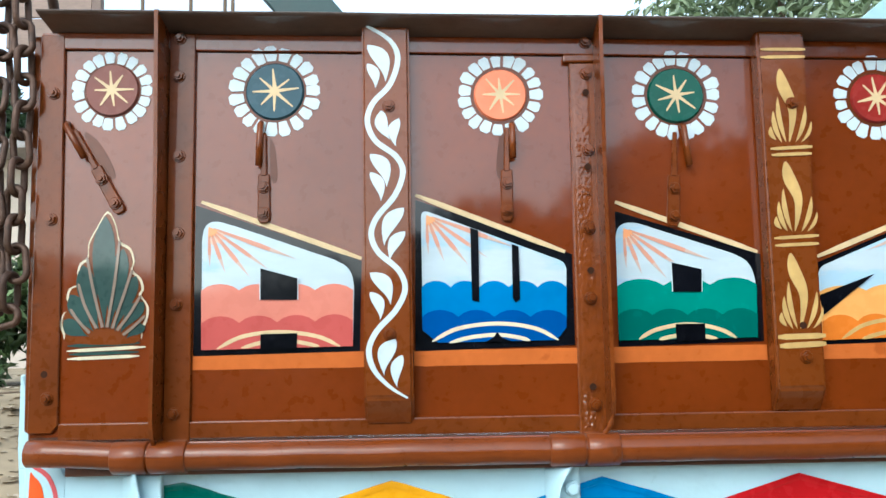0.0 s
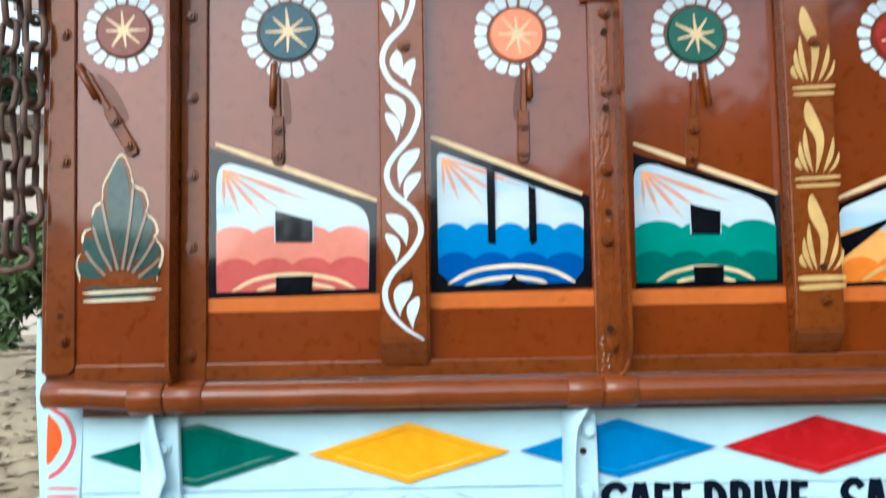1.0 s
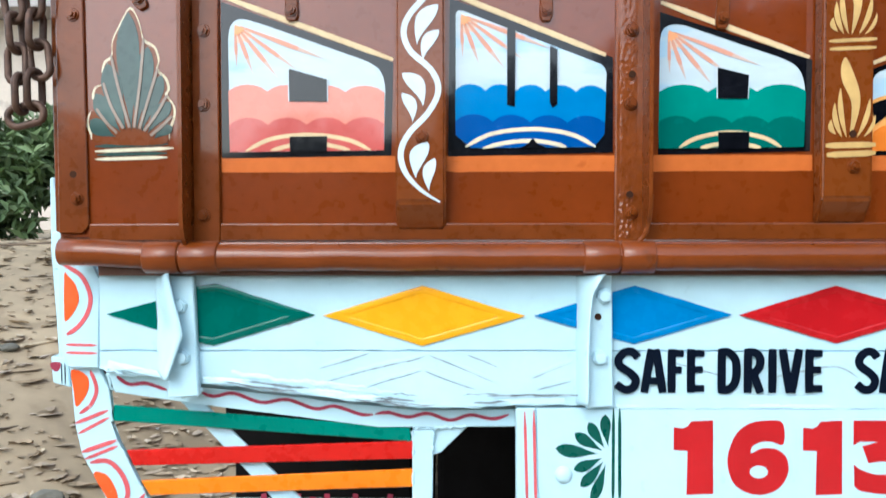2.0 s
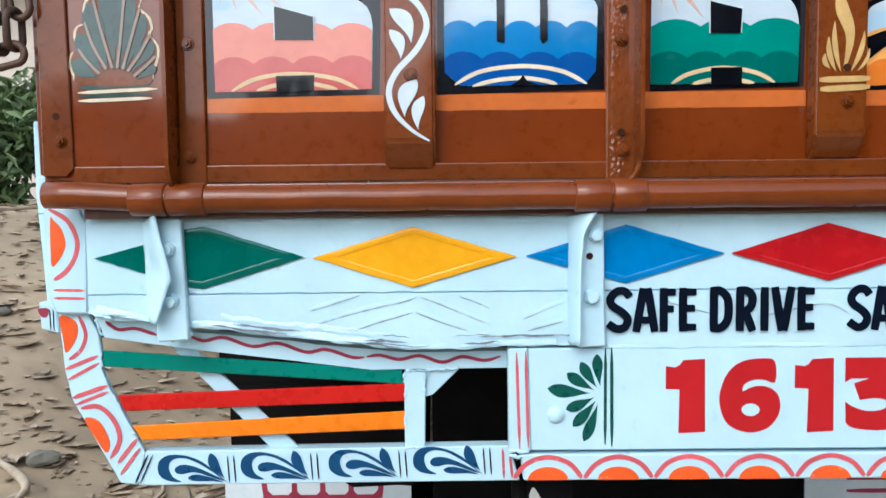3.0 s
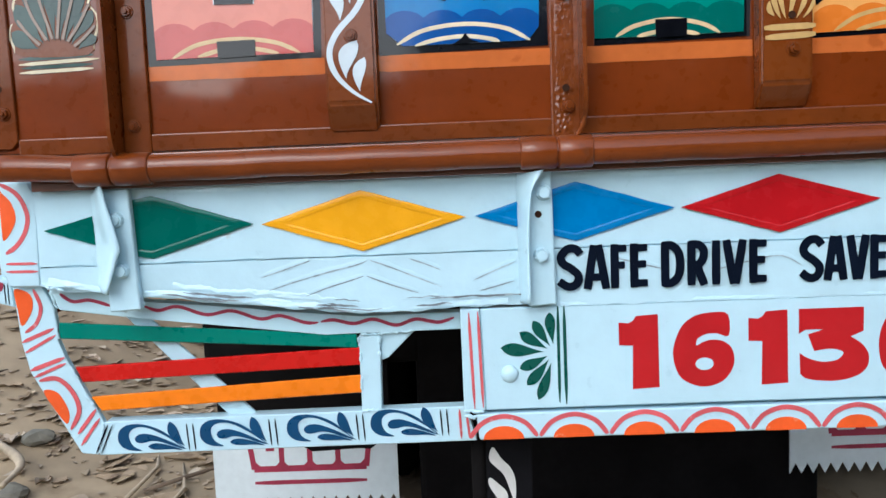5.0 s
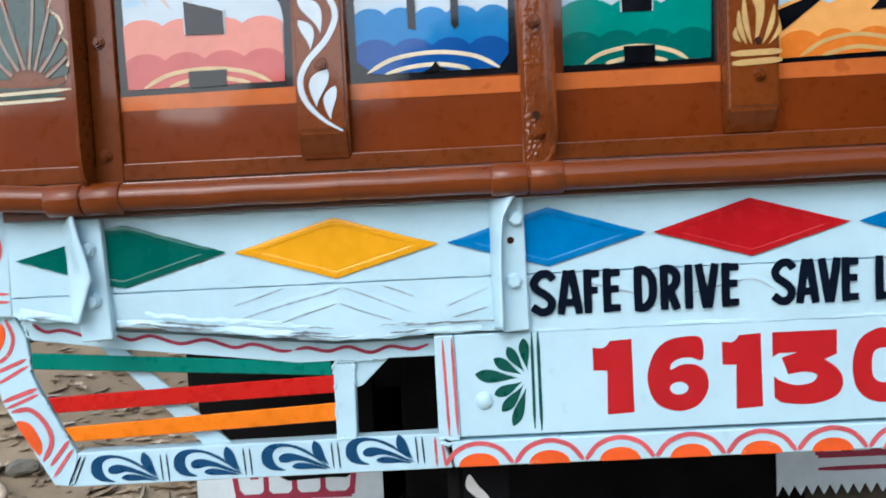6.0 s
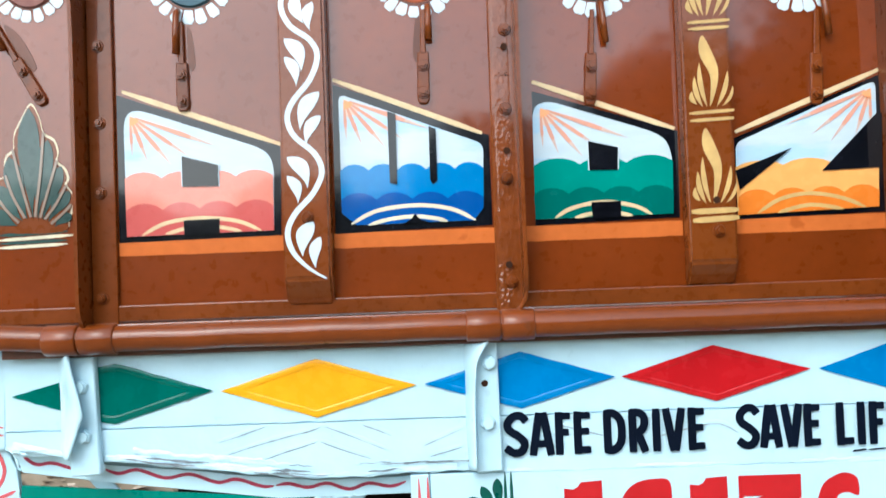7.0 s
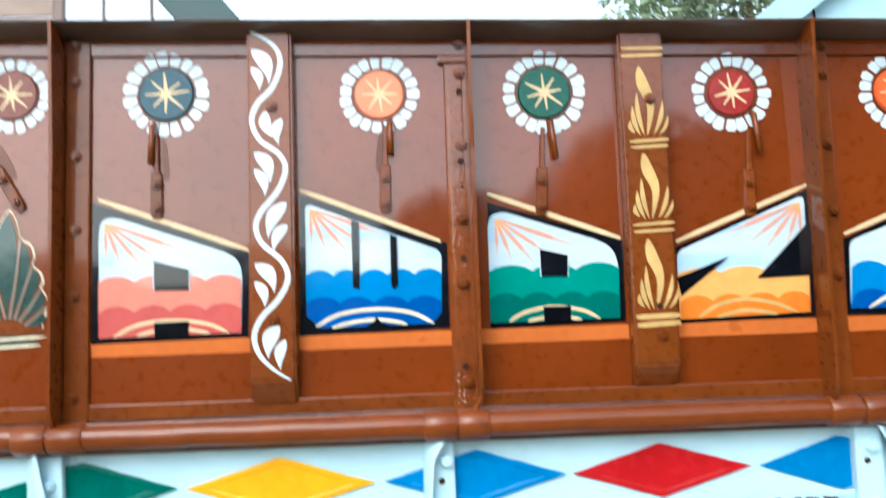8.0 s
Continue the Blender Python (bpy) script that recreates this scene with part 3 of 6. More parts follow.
def flame(c, h):
    """One tall licking flame with petals at both sides, from its foot c upwards."""
    x, z = c
    core = [(x - 0.003, z), (x + 0.010, z + h * 0.28), (x + 0.013, z + h * 0.52), (x + 0.004, z + h * 0.76), (x - 0.011, z + h), (x - 0.0185, z + h * 0.88), (x - 0.0165, z + h * 0.70), (x - 0.002, z + h * 0.46), (x - 0.001, z + h * 0.25)]
    petals = [spline([(x + (p - x) * 0.9 - 0.002, q) for p, q in core], 4, True)]
    for dx, top, w, foot in ((-0.019, 0.62, 0.0080, -0.0095), (-0.0275, 0.43, 0.0080, -0.0165), (-0.0325, 0.22, 0.0078, -0.0255), (0.024, 0.49, 0.0075, 0.0055), (0.032, 0.28, 0.0052, 0.0145)):
        petals.append(drop((x + foot, z + (0.004 if abs(foot) > 0.02 else 0.0)), (x + dx, z + h * top), w, 0.004 if dx < 0 else -0.004, fat=1.05))
    return petals


flames = []
for foot, h in (((0.0104, 1.6700), FL1), ((0.0102, 1.5275), FL2), ((0.0093, 1.3762), FL3)):
    flames += flame(foot, h)
for a, b in (((-0.0317, 1.8222), (0.0401, 1.8212)), ((-0.0325, 1.8091), (0.0393, 1.8091)), ((-0.0252, 1.6596), (0.0414, 1.6623)), ((-0.0241, 1.6496), (0.0397, 1.6514)),
             ((-0.0277, 1.5174), (0.0426, 1.5208)), ((-0.0266, 1.5059), (0.0418, 1.5083))):
    flames.append(ribbon([a, b], 0.0052, (0.5, 0.6)))
for a, b in (((-0.0309, 1.3639), (0.0427, 1.3652)), ((-0.0292, 1.3500), (0.0428, 1.3531))):
    flames.append(ribbon([a, b], 0.0088, (0.6, 0.6)))
paint_each("flame_stroke", flames, -0.0338, "gold", post, "golden brush stroke")
bolts([(0.0135, 1.7333), (0.0108, 1.3329)], -0.033, post)
bolts([(0.0087, 1.3814)], -0.0342, post, HOLE, "bolt_hole")

# feather motif of the end panel
paint("feather_outline", [spline([(-1.1294, 1.3776), (-1.1411, 1.3866), (-1.1469, 1.4039), (-1.1422, 1.421), (-1.131, 1.4271), (-1.1383, 1.4439), (-1.1341, 1.4596), (-1.1197, 1.4667), (-1.1228, 1.4836), (-1.1186, 1.4994), (-1.1073, 1.5087), (-1.1059, 1.532), (-1.094, 1.5558), (-1.0773, 1.5823), (-1.0636, 1.5606), (-1.0566, 1.5339), (-1.0395, 1.5224), (-1.0327, 1.5017), (-1.0355, 1.4874), (-1.0216, 1.4735), (-1.017, 1.4566), (-1.021, 1.4472), (-1.0097, 1.4302), (-1.0098, 1.412), (-1.0177, 1.3913), (-1.0293, 1.3759)], 3, True)], -0.001, "cream_pale", gate, "cream outline of a painted feather")
paint("feather_ground", [spline([(-1.1294, 1.3736), (-1.1382, 1.3896), (-1.1435, 1.4063), (-1.1384, 1.4228), (-1.1272, 1.4289), (-1.1341, 1.4445), (-1.1299, 1.4591), (-1.1157, 1.4653), (-1.1194, 1.4812), (-1.1159, 1.4962), (-1.1054, 1.505), (-1.1045, 1.528), (-1.0934, 1.5516), (-1.0773, 1.5781), (-1.0642, 1.5564), (-1.0577, 1.5298), (-1.0415, 1.5187), (-1.0355, 1.4986), (-1.0387, 1.4847), (-1.0255, 1.472), (-1.0212, 1.4563), (-1.0252, 1.4476), (-1.0137, 1.4315), (-1.0134, 1.4141), (-1.0207, 1.3943), (-1.0293, 1.3719)], 3, True)], -0.0016, "brown_post", gate)
feathers = [drop(tail, head, width, 0.003, fat=1.75) for tail, head, width in [((-1.0765, 1.3938), (-1.0798, 1.5743), 0.0358), ((-1.0687, 1.3937), (-1.05, 1.5215), 0.0325), ((-1.0608, 1.3915), (-1.029, 1.4778), 0.0271), ((-1.0519, 1.3882), (-1.0166, 1.4366), 0.0249), ((-1.0423, 1.3798), (-1.0137, 1.399), 0.0184), ((-1.0853, 1.394), (-1.1133, 1.4961), 0.0314), ((-1.0935, 1.391), (-1.1317, 1.4501), 0.0271), ((-1.1016, 1.3839), (-1.1408, 1.4095), 0.0249)]]
paint_each("feather_barb", feathers, -0.0022, "feather", gate, "slate green brush stroke")
paint_each("feather_gap", [ribbon(line, 0.0044, (0.5, 1.3)) for line in [[(-1.1069, 1.5086), (-1.0961, 1.4578), (-1.0798, 1.3975)], [(-1.1193, 1.4666), (-1.1083, 1.4318), (-1.0891, 1.3961)], [(-1.1306, 1.427), (-1.118, 1.4086), (-1.0993, 1.389)], [(-1.0562, 1.5337), (-1.0624, 1.4678), (-1.0725, 1.3974)], [(-1.0352, 1.4873), (-1.0497, 1.4413), (-1.0642, 1.3957)], [(-1.0207, 1.4471), (-1.0377, 1.4176), (-1.0568, 1.3924)], [(-1.0137, 1.4146), (-1.0295, 1.3992), (-1.0473, 1.385)]]], -0.0036, "feather_line", gate, "pale brown gap line")
paint_each("feather_base", [ribbon([(-1.1341, 1.3692), (-1.0215, 1.3725)], 0.006), ribbon([(-1.1320, 1.3560), (-1.0230, 1.3585)], 0.005)], -0.001, "feather", gate)
paint_each("feather_base_line", [ribbon([(-1.1348, 1.3613), (-1.0126, 1.3662)], 0.0052), ribbon([(-1.1344, 1.3490), (-1.0219, 1.3523)], 0.0052)], -0.0016, "cream_pale", gate)


def soften(pts, reach=0.007):
    """An outline with its corners cut round."""
    for _ in range(2):
        out = []
        for a, p, b in zip(pts[-1:] + pts[:-1], pts, pts[1:] + pts[:1]):
            for q in (a, b):
                d = math.hypot(q[0] - p[0], q[1] - p[1]) or 1
                k = min(0.27, reach / d)
                out.append((p[0] + (q[0] - p[0]) * k, p[1] + (q[1] - p[1]) * k))
        pts, reach = out, reach * 0.5
    return pts


# painted letters
def letter(black, line, fill, holes, band1, band2, colours, arcs, rays, hot):
    way = 1 if rays[-1][0] > hot[0] else -1
    hot = (hot[0] + way * 0.004, hot[1] - 0.006)
    board = paint("letter_ground", [black], -0.001, "black", gate, "black painted letter ground")
    paint("letter_edge", [ribbon(line, 0.0085, (0.6, 0.6))], -0.0016, "cream", board, "cream edge line")
    paint("letter_sky", [soften(list(fill))], -0.0016, "sky", board, "pale painted sky")
    fan = [((hot[0] + way * size * math.cos(radians(d)), hot[1] - size * math.sin(radians(d))), w) for d, size, w in ((88, 0.064, 0.0052), (70, 0.078, 0.0068), (51, 0.104, 0.0074), (36, 0.118, 0.0068), (21, 0.148, 0.0078))]

    def sector(size, wob):
        return [hot] + [(hot[0] + way * (size + wob * math.sin(d * 0.9)) * math.cos(radians(d)), hot[1] - (size + wob * math.sin(d * 0.9)) * math.sin(radians(d))) for d in range(22, 93, 5)]

    paint("letter_glow", [sector(0.030, 0.003)], -0.00195, "glow", board, "thin orange paint round the sun")
    for i, (r, w) in enumerate(fan):
        lift = -0.0021 - 0.00011 * i
        ray = paint("letter_ray", [ray_stroke(hot, r, w, 0.06, 0.70)], lift, "ray", board, "orange sun ray")
        paint("ray_tip", [ray_stroke(hot, r, w, 0.70, 1.0)], lift, "ray_pale", ray)
    paint("letter_sun", [sector(0.016, 0.002)], -0.0033, "ray_hot", board, "orange painted sun")
    paint("letter_band", [band1], -0.0034, colours[0], board)
    paint("letter_band", [band2], -0.0039, colours[1], board)
    paint_each("letter_arc", [ribbon(a, 0.0062, (0.3, 0.3)) for a in arcs], -0.0044, colours[2], board, "cream arc")
    if holes:
        if len(holes[0]) == 4 and abs(holes[0][1][0] - holes[0][0][0]) > 0.03:
            c = [sum(p[k] for p in holes[0]) / len(holes[0]) for k in (0, 1)]
            paint("gap_edge", [[(x + math.copysign(0.0016, x - c[0]), z + (0.0018 if z > c[1] else 0.0)) for x, z in holes[0]]], -0.0047, "white", board, "thin white line round the gap")
        paint_each("letter_gap", holes, -0.0052, "black", board)


f = [(-0.9268, 1.5379), (-0.9217, 1.5578), (-0.9057, 1.5639), (-0.8714, 1.5533), (-0.7117, 1.4965), (-0.6920, 1.4835), (-0.6859, 1.4601), (-0.6882, 1.3615), (-0.9251, 1.3594)]
letter([(-0.9374, 1.5890), (-0.6740, 1.4958), (-0.6776, 1.3534), (-0.9382, 1.3500)], [(-0.9285, 1.5943), (-0.6740, 1.4995)], f,
       [[(-0.8333, 1.4859), (-0.7752, 1.4696), (-0.7751, 1.4356), (-0.8330, 1.4366)], [(-0.8326, 1.3825), (-0.7750, 1.3833), (-0.7759, 1.3595), (-0.8324, 1.3578)]],
       scallop((-0.9266, 1.4578), (-0.6877, 1.4547), 4, 0.010, ((-0.6882, 1.3615), (-0.9251, 1.3594))),
       scallop((-0.9258, 1.4062), (-0.6880, 1.4066), 4, 0.011, ((-0.6882, 1.3615), (-0.9251, 1.3594))), ("salmon", "rose", "cream"),
       ([(-0.9005, 1.3607), (-0.8609, 1.3794), (-0.8034, 1.3855), (-0.7458, 1.3783), (-0.7086, 1.3618)], [(-0.8625, 1.3618), (-0.8033, 1.3732), (-0.7405, 1.3624)]),
       ((-0.9139, 1.5061), (-0.8842, 1.4921), (-0.8546, 1.4736), (-0.7994, 1.4979), (-0.7457, 1.4898), (-0.7188, 1.4930)), (-0.9200, 1.5596))
letter([(-0.5875, 1.5927), (-0.3395, 1.5012), (-0.3391, 1.3572), (-0.5908, 1.3518)], [(-0.5874, 1.6000), (-0.3502, 1.5050)], [(-0.5787, 1.5770), (-0.3489, 1.4878), (-0.3524, 1.3849), (-0.3682, 1.3656), (-0.5551, 1.3645), (-0.5788, 1.3843)],
       [[(-0.5007, 1.5456), (-0.4881, 1.5409), (-0.4888, 1.4273), (-0.5004, 1.4301)], [(-0.4354, 1.5191), (-0.4247, 1.5144), (-0.4243, 1.4307), (-0.4316, 1.4254), (-0.4359, 1.4326)], [(-0.4813, 1.3641), (-0.4687, 1.3709), (-0.4614, 1.3796), (-0.4545, 1.3707), (-0.4395, 1.3651)]],
       scallop((-0.5795, 1.4574), (-0.3501, 1.4536), 5, 0.010, ((-0.3524, 1.3849), (-0.3682, 1.3656), (-0.5551, 1.3645), (-0.5788, 1.3843))),
       scallop((-0.5793, 1.4110), (-0.3517, 1.4071), 4, 0.011, ((-0.3524, 1.3849), (-0.3682, 1.3656), (-0.5551, 1.3645), (-0.5788, 1.3843))), ("blue", "blue_deep", "cream_pale"),
       ([(-0.5640, 1.3664), (-0.5236, 1.3860), (-0.4611, 1.3930), (-0.4033, 1.3849), (-0.3655, 1.3656)], [(-0.5373, 1.3641), (-0.5016, 1.3724), (-0.4615, 1.3752), (-0.4304, 1.3711), (-0.4101, 1.3655)]),
       ((-0.5593, 1.4868), (-0.5394, 1.4955), (-0.5144, 1.4878), (-0.5099, 1.5330), (-0.4580, 1.5195)), (-0.5742, 1.5732))
letter([(-0.2682, 1.5693), (-0.0386, 1.4964), (-0.0406, 1.3582), (-0.2706, 1.3533)], [(-0.2676, 1.5840), (-0.0429, 1.5001)], [(-0.2686, 1.5346), (-0.2608, 1.5482), (-0.2398, 1.5515), (-0.0794, 1.4970), (-0.0575, 1.4840), (-0.0490, 1.4585), (-0.0509, 1.3646), (-0.2702, 1.3631)],
       [[(-0.1822, 1.4851), (-0.1349, 1.4735), (-0.1367, 1.4375), (-0.1817, 1.4382)], [(-0.1806, 1.3873), (-0.1339, 1.3874), (-0.1344, 1.3616), (-0.1800, 1.3606)]],
       scallop((-0.2701, 1.4541), (-0.0484, 1.4540), 3, 0.011, ((-0.0509, 1.3646), (-0.2702, 1.3631))),
       scallop((-0.2711, 1.4075), (-0.0494, 1.4056), 4, 0.010, ((-0.0509, 1.3646), (-0.2702, 1.3631))), ("green", "green_deep", "cream"),
       ([(-0.2389, 1.3643), (-0.2114, 1.3789), (-0.1618, 1.3870), (-0.1129, 1.3790), (-0.0850, 1.3643)], [(-0.2076, 1.3638), (-0.1625, 1.3710), (-0.1155, 1.3639)]),
       ((-0.2626, 1.4819), (-0.2409, 1.4833), (-0.2074, 1.4675), (-0.1874, 1.5078), (-0.1244, 1.5014)), (-0.2600, 1.5472))
letter([(0.0509, 1.4812), (0.2878, 1.5756), (0.2870, 1.3555), (0.0504, 1.3511)], [(0.0524, 1.4909), (0.2864, 1.5826)], [(0.0523, 1.4734), (0.2731, 1.5632), (0.2786, 1.5581), (0.2740, 1.3636), (0.0508, 1.3578)],
       [[(0.0495, 1.4289), (0.1402, 1.4617), (0.0553, 1.3979)], [(0.1861, 1.4234), (0.2770, 1.5129), (0.2858, 1.5126), (0.2809, 1.4260)]],
       scallop((0.0501, 1.4386), (0.2773, 1.4427), 3, 0.009, ((0.2740, 1.3636), (0.0508, 1.3578))),
       scallop((0.0530, 1.3922), (0.2755, 1.3943), 4, 0.011, ((0.2740, 1.3636), (0.0508, 1.3578))), ("amber", "orange", "gold"),
       ([(0.0819, 1.3596), (0.1171, 1.3805), (0.1642, 1.3885), (0.2141, 1.3800), (0.2526, 1.3634)], [(0.1137, 1.3595), (0.1648, 1.3702), (0.2175, 1.3617)]),
       ((0.1643, 1.4999), (0.1946, 1.5136), (0.2064, 1.4742), (0.2439, 1.5169), (0.2575, 1.5018)), (0.2737, 1.5583))
L5 = 0.252
lx, lz = (0.3416, 1.4864)
bx, bz = (0.3386, 1.3566)
letter([(lx, lz), (lx + L5, lz + 0.098), (lx + L5, bz - 0.004), (bx, bz)], [(lx + 0.002, lz + 0.008), (lx + L5, lz + 0.106)],
       [(lx + 0.010, lz - 0.004), (lx + L5 - 0.012, lz + 0.08), (lx + L5 - 0.012, bz + 0.01), (bx + 0.006, bz + 0.01)], [[(lx + 0.092, lz - 0.014), (lx + 0.150, lz - 0.002), (lx + 0.150, bz + 0.062), (lx + 0.092, bz + 0.062)]],
       scallop((lx + 0.010, SC5), (lx + L5 - 0.012, SC5), 4, 0.010, ((lx + L5 - 0.012, bz + 0.01), (bx + 0.006, bz + 0.01))),
       scallop((lx + 0.010, SC5 - 0.048), (lx + L5 - 0.012, SC5 - 0.048), 4, 0.010, ((lx + L5 - 0.012, bz + 0.01), (bx + 0.006, bz + 0.01))), ("blue", "blue_deep", "cream_pale"),
       ([(bx + 0.036, bz + 0.010), (bx + 0.08, bz + 0.033), (bx + 0.13, bz + 0.04), (bx + 0.18, bz + 0.03), (bx + 0.22, bz + 0.01)],),
       ((lx + 0.16, lz - 0.02), (lx + 0.12, lz + 0.01), (lx + 0.2, lz - 0.03)), (lx + L5 - 0.014, lz + 0.076))
# the orange stripe below the letters
OZ0, OZ1 = OSTRIP0, OSTRIP1
for a, b in ((B1L + B1W + 0.001, P1L - 0.0005), (P1R + 0.0005, B2L - 0.001), (B2L + B2W + 0.004, P2L - 0.0005), (P2R + 0.0005, B3L - 0.004), (B3L + B2W + 0.001, GX1 - 0.25)):
    n = 14
    top = [(a + (b - a) * i / n, OZ1 + 0.0007 * noise.noise((a + i * 0.7, 3, 1))) for i in range(n + 1)]
    low = [(a + (b - a) * i / n, OZ0 + 0.0018 * noise.noise((a + i * 0.9, 9, 2))) for i in range(n, -1, -1)]
    paint("orange_stripe", [top + low], -0.0007, "orange_strip", gate, "orange painted stripe")


# medallions
def medallion(c, r, ring, colour, turn, seed):
    rr = random.Random(seed)
    x, z = c
    bm = bmesh.new()
    bmesh.ops.create_cone(bm, cap_ends=True, segments=40, radius1=r, radius2=r * 0.94, depth=0.005, matrix=Matrix.Translation((x, -0.0025, z)) @ pose(0, 0, 0, 90))
    disc = part("medallion", bm, colour, gate, smooth=False)
    paint("dark_ring", [ring_arc(c, r * 1.005, r * 1.11, 0, 2 * math.pi * 0.999, 40)], -0.0006, "brown_mark", disc)
    star = []
    for i in range(8):
        a = turn + math.pi * i / 4 + rr.uniform(-0.12, 0.12)
        l = r * rr.uniform(0.62, 0.84)
        star += [(x + l * math.cos(a) + 0.0011 * math.sin(a), z + l * math.sin(a) - 0.0011 * math.cos(a)), (x + l * math.cos(a) - 0.0011 * math.sin(a), z + l * math.sin(a) + 0.0011 * math.cos(a)),
                 (x + 0.0072 * math.cos(a + math.pi / 8), z + 0.0072 * math.sin(a + math.pi / 8))]
    paint("star", [star], -0.0058, "cream", disc, "cream eight-rayed star")
    n = 19
    dabs = []
    for i in range(n):
        a = 2 * math.pi * i / n + rr.uniform(-0.03, 0.03)
        h = math.pi / n * rr.uniform(0.80, 0.93)
        r0, r1 = ring * rr.uniform(0.68, 0.715), ring * rr.uniform(0.97, 1.03)
        cor = [(r0, a - h * 0.9), (r1 * 0.93, a - h), (r1, a - h * 0.55), (r1, a + h * 0.55), (r1 * 0.93, a + h), (r0, a + h * 0.9), (r0 * 0.99, a)]
        pts = [(x + q * math.cos(b), z + q * math.sin(b)) for q, b in cor]
        seam = SEAM_Z + rise(x)
        if all(pz < seam - 0.001 for _, pz in pts):
            dabs.append(pts)
        else:
            up = [(px, max(pz, seam + 0.0035)) for px, pz in pts]
            down = [(px, min(pz, seam - 0.001)) for px, pz in pts]
            if max(p[1] for p in up) - seam > 0.006:
                paint("dab", [up], -0.0058, "white", disc)
            if seam - min(p[1] for p in down) > 0.005:
                dabs.append(down)
    paint_each("dab", dabs, -0.0009, "white", disc)
    return disc


for name, col in (("m0", (0.17, 0.05, 0.036)), ("m1", (0.022, 0.07, 0.095)), ("m2", (0.80, 0.22, 0.11)), ("m3", (0.004, 0.075, 0.05)), ("m4", (0.27, 0.025, 0.02)), ("m5", (0.72, 0.11, 0.03))):
    M[name] = node_mat("medallion_paint_" + name, col, 0.25, 0.1, 50, 12, 0.08, 140, coat=0.3)
medallion((-1.0744, 1.7792), R0, R0 * 1.50, "m0", 0.1, 1)
medallion((-0.8123, 1.7736), R1, R1 * 1.55, "m1", 0.0, 2)
medallion((-0.4474, 1.7627), R2, R2 * 1.60, "m2", 0.05, 3)
medallion((-0.1619, 1.7577), R3, R3 * 1.58, "m3", 0.2, 4)
medallion((0.1649, 1.7483), R4, R4 * 1.66, "m4", 0.1, 5)
medallion((0.4591, 1.7428), R4, R4 * 1.66, "m5", 0.1, 6)


# hasps below the medallions
def hasp(top, foot, rod, patch_outline):
    """A pivoted keeper: a flat tongue with two nuts, a strap up to the medallion and a bent pin beside it."""
    (x0, z0), (x1, z1) = top, foot
    d = Vector((x1 - x0, 0, z1 - z0))
    u = d.normalized()
    s = Vector((u.z, 0, -u.x))

    def at(k, w):
        p = Vector((x0, 0, z0)) + d * k + s * w
        return (p.x, p.z)

    tongue = part("hasp", plate([at(0.45, -0.009), at(0.45, 0.009), at(0.95, 0.010), at(1.0, 0.006), at(1.0, -0.006), at(0.95, -0.010)], -0.007, 0.0065), "brown_bar", gate)
    part("strap", plate([at(0, -0.0035), at(0, 0.0035), at(0.47, 0.0045), at(0.47, -0.0045)], -0.0085, 0.004, 0.001), "brown_bar", tongue)
    (a, b), (c, e) = rod
    part("pin", tube([(a, -0.003, b + 0.004), (a, -0.012, b), (a + (c - a) * 0.5, -0.013, (b + e) / 2), (c, -0.012, e)], 0.0052), "brown_bar", tongue, smooth=True)
    bolts([at(0.60, 0), at(0.89, 0)], -0.007, tongue)
    # a darker brown patch on the sheet beside the strap
    if patch_outline:
        paint("darker_patch", [spline(patch_outline, 5, True)], -0.0006, "brown_mark", tongue)


hasp((-1.1316, 1.7136), (-1.0548, 1.5781), ((-1.1435, 1.7203), (-1.1130, 1.6670)), [(-1.1179, 1.7106), (-1.0920, 1.6917), (-1.0663, 1.6423), (-1.0797, 1.6361), (-1.1032, 1.6733)])
hasp((-0.8292, 1.7017), (-0.8284, 1.5581), ((-0.8339, 1.7167), (-0.8362, 1.6499)), [(-0.8201, 1.6950), (-0.8119, 1.6810), (-0.8080, 1.6319), (-0.8170, 1.6256), (-0.8199, 1.6552)])
hasp((-0.4387, 1.7071), (-0.4417, 1.5556), ((-0.4304, 1.7089), (-0.4300, 1.6567)), [(-0.4489, 1.7007), (-0.4420, 1.6866), (-0.4481, 1.6264), (-0.4568, 1.6404)])
hasp((-0.1676, 1.6956), (-0.1767, 1.5423), ((-0.1544, 1.7029), (-0.1483, 1.6403)), None)
hasp((0.1889, 1.6802), (0.1831, 1.5297), ((0.1978, 1.7070), (0.2048, 1.6397)), None)

# ---- hinge tube under the gate ----
hinge = thing("hinge_tube", (0, -0.03, PIPE_Z), "brown painted steel hinge tube under the tailgate", "hinge")
knuckle = [(-1.0501, 1.2049)[0], (-0.9957, 1.2039)[0], (-0.9379, 1.2028)[0], (-0.3874, 1.1968)[0], (-0.3324, 1.1958)[0], (-0.2808, 1.1949)[0], (0.2798, 1.2016)[0], (0.3352, 1.1996)[0], (0.3352, 1.1996)[0] + 0.056]


def wavy_tube(x0, x1, r):
    n = max(2, int((x1 - x0) / 0.03))
    return tube([(x0 + (x1 - x0) * i / n, -0.022, PIPE_Z + 0.0012 * noise.noise((x0 + i * 0.4, 1, 2)) + 0.009 * step(-(x0 + (x1 - x0) * i / n), 0.95, 1.2)) for i in range(n + 1)], [r * (1 + 0.03 * noise.noise((x0 * 3 + i * 0.5, 4, 4))) for i in range(n + 1)], 20)


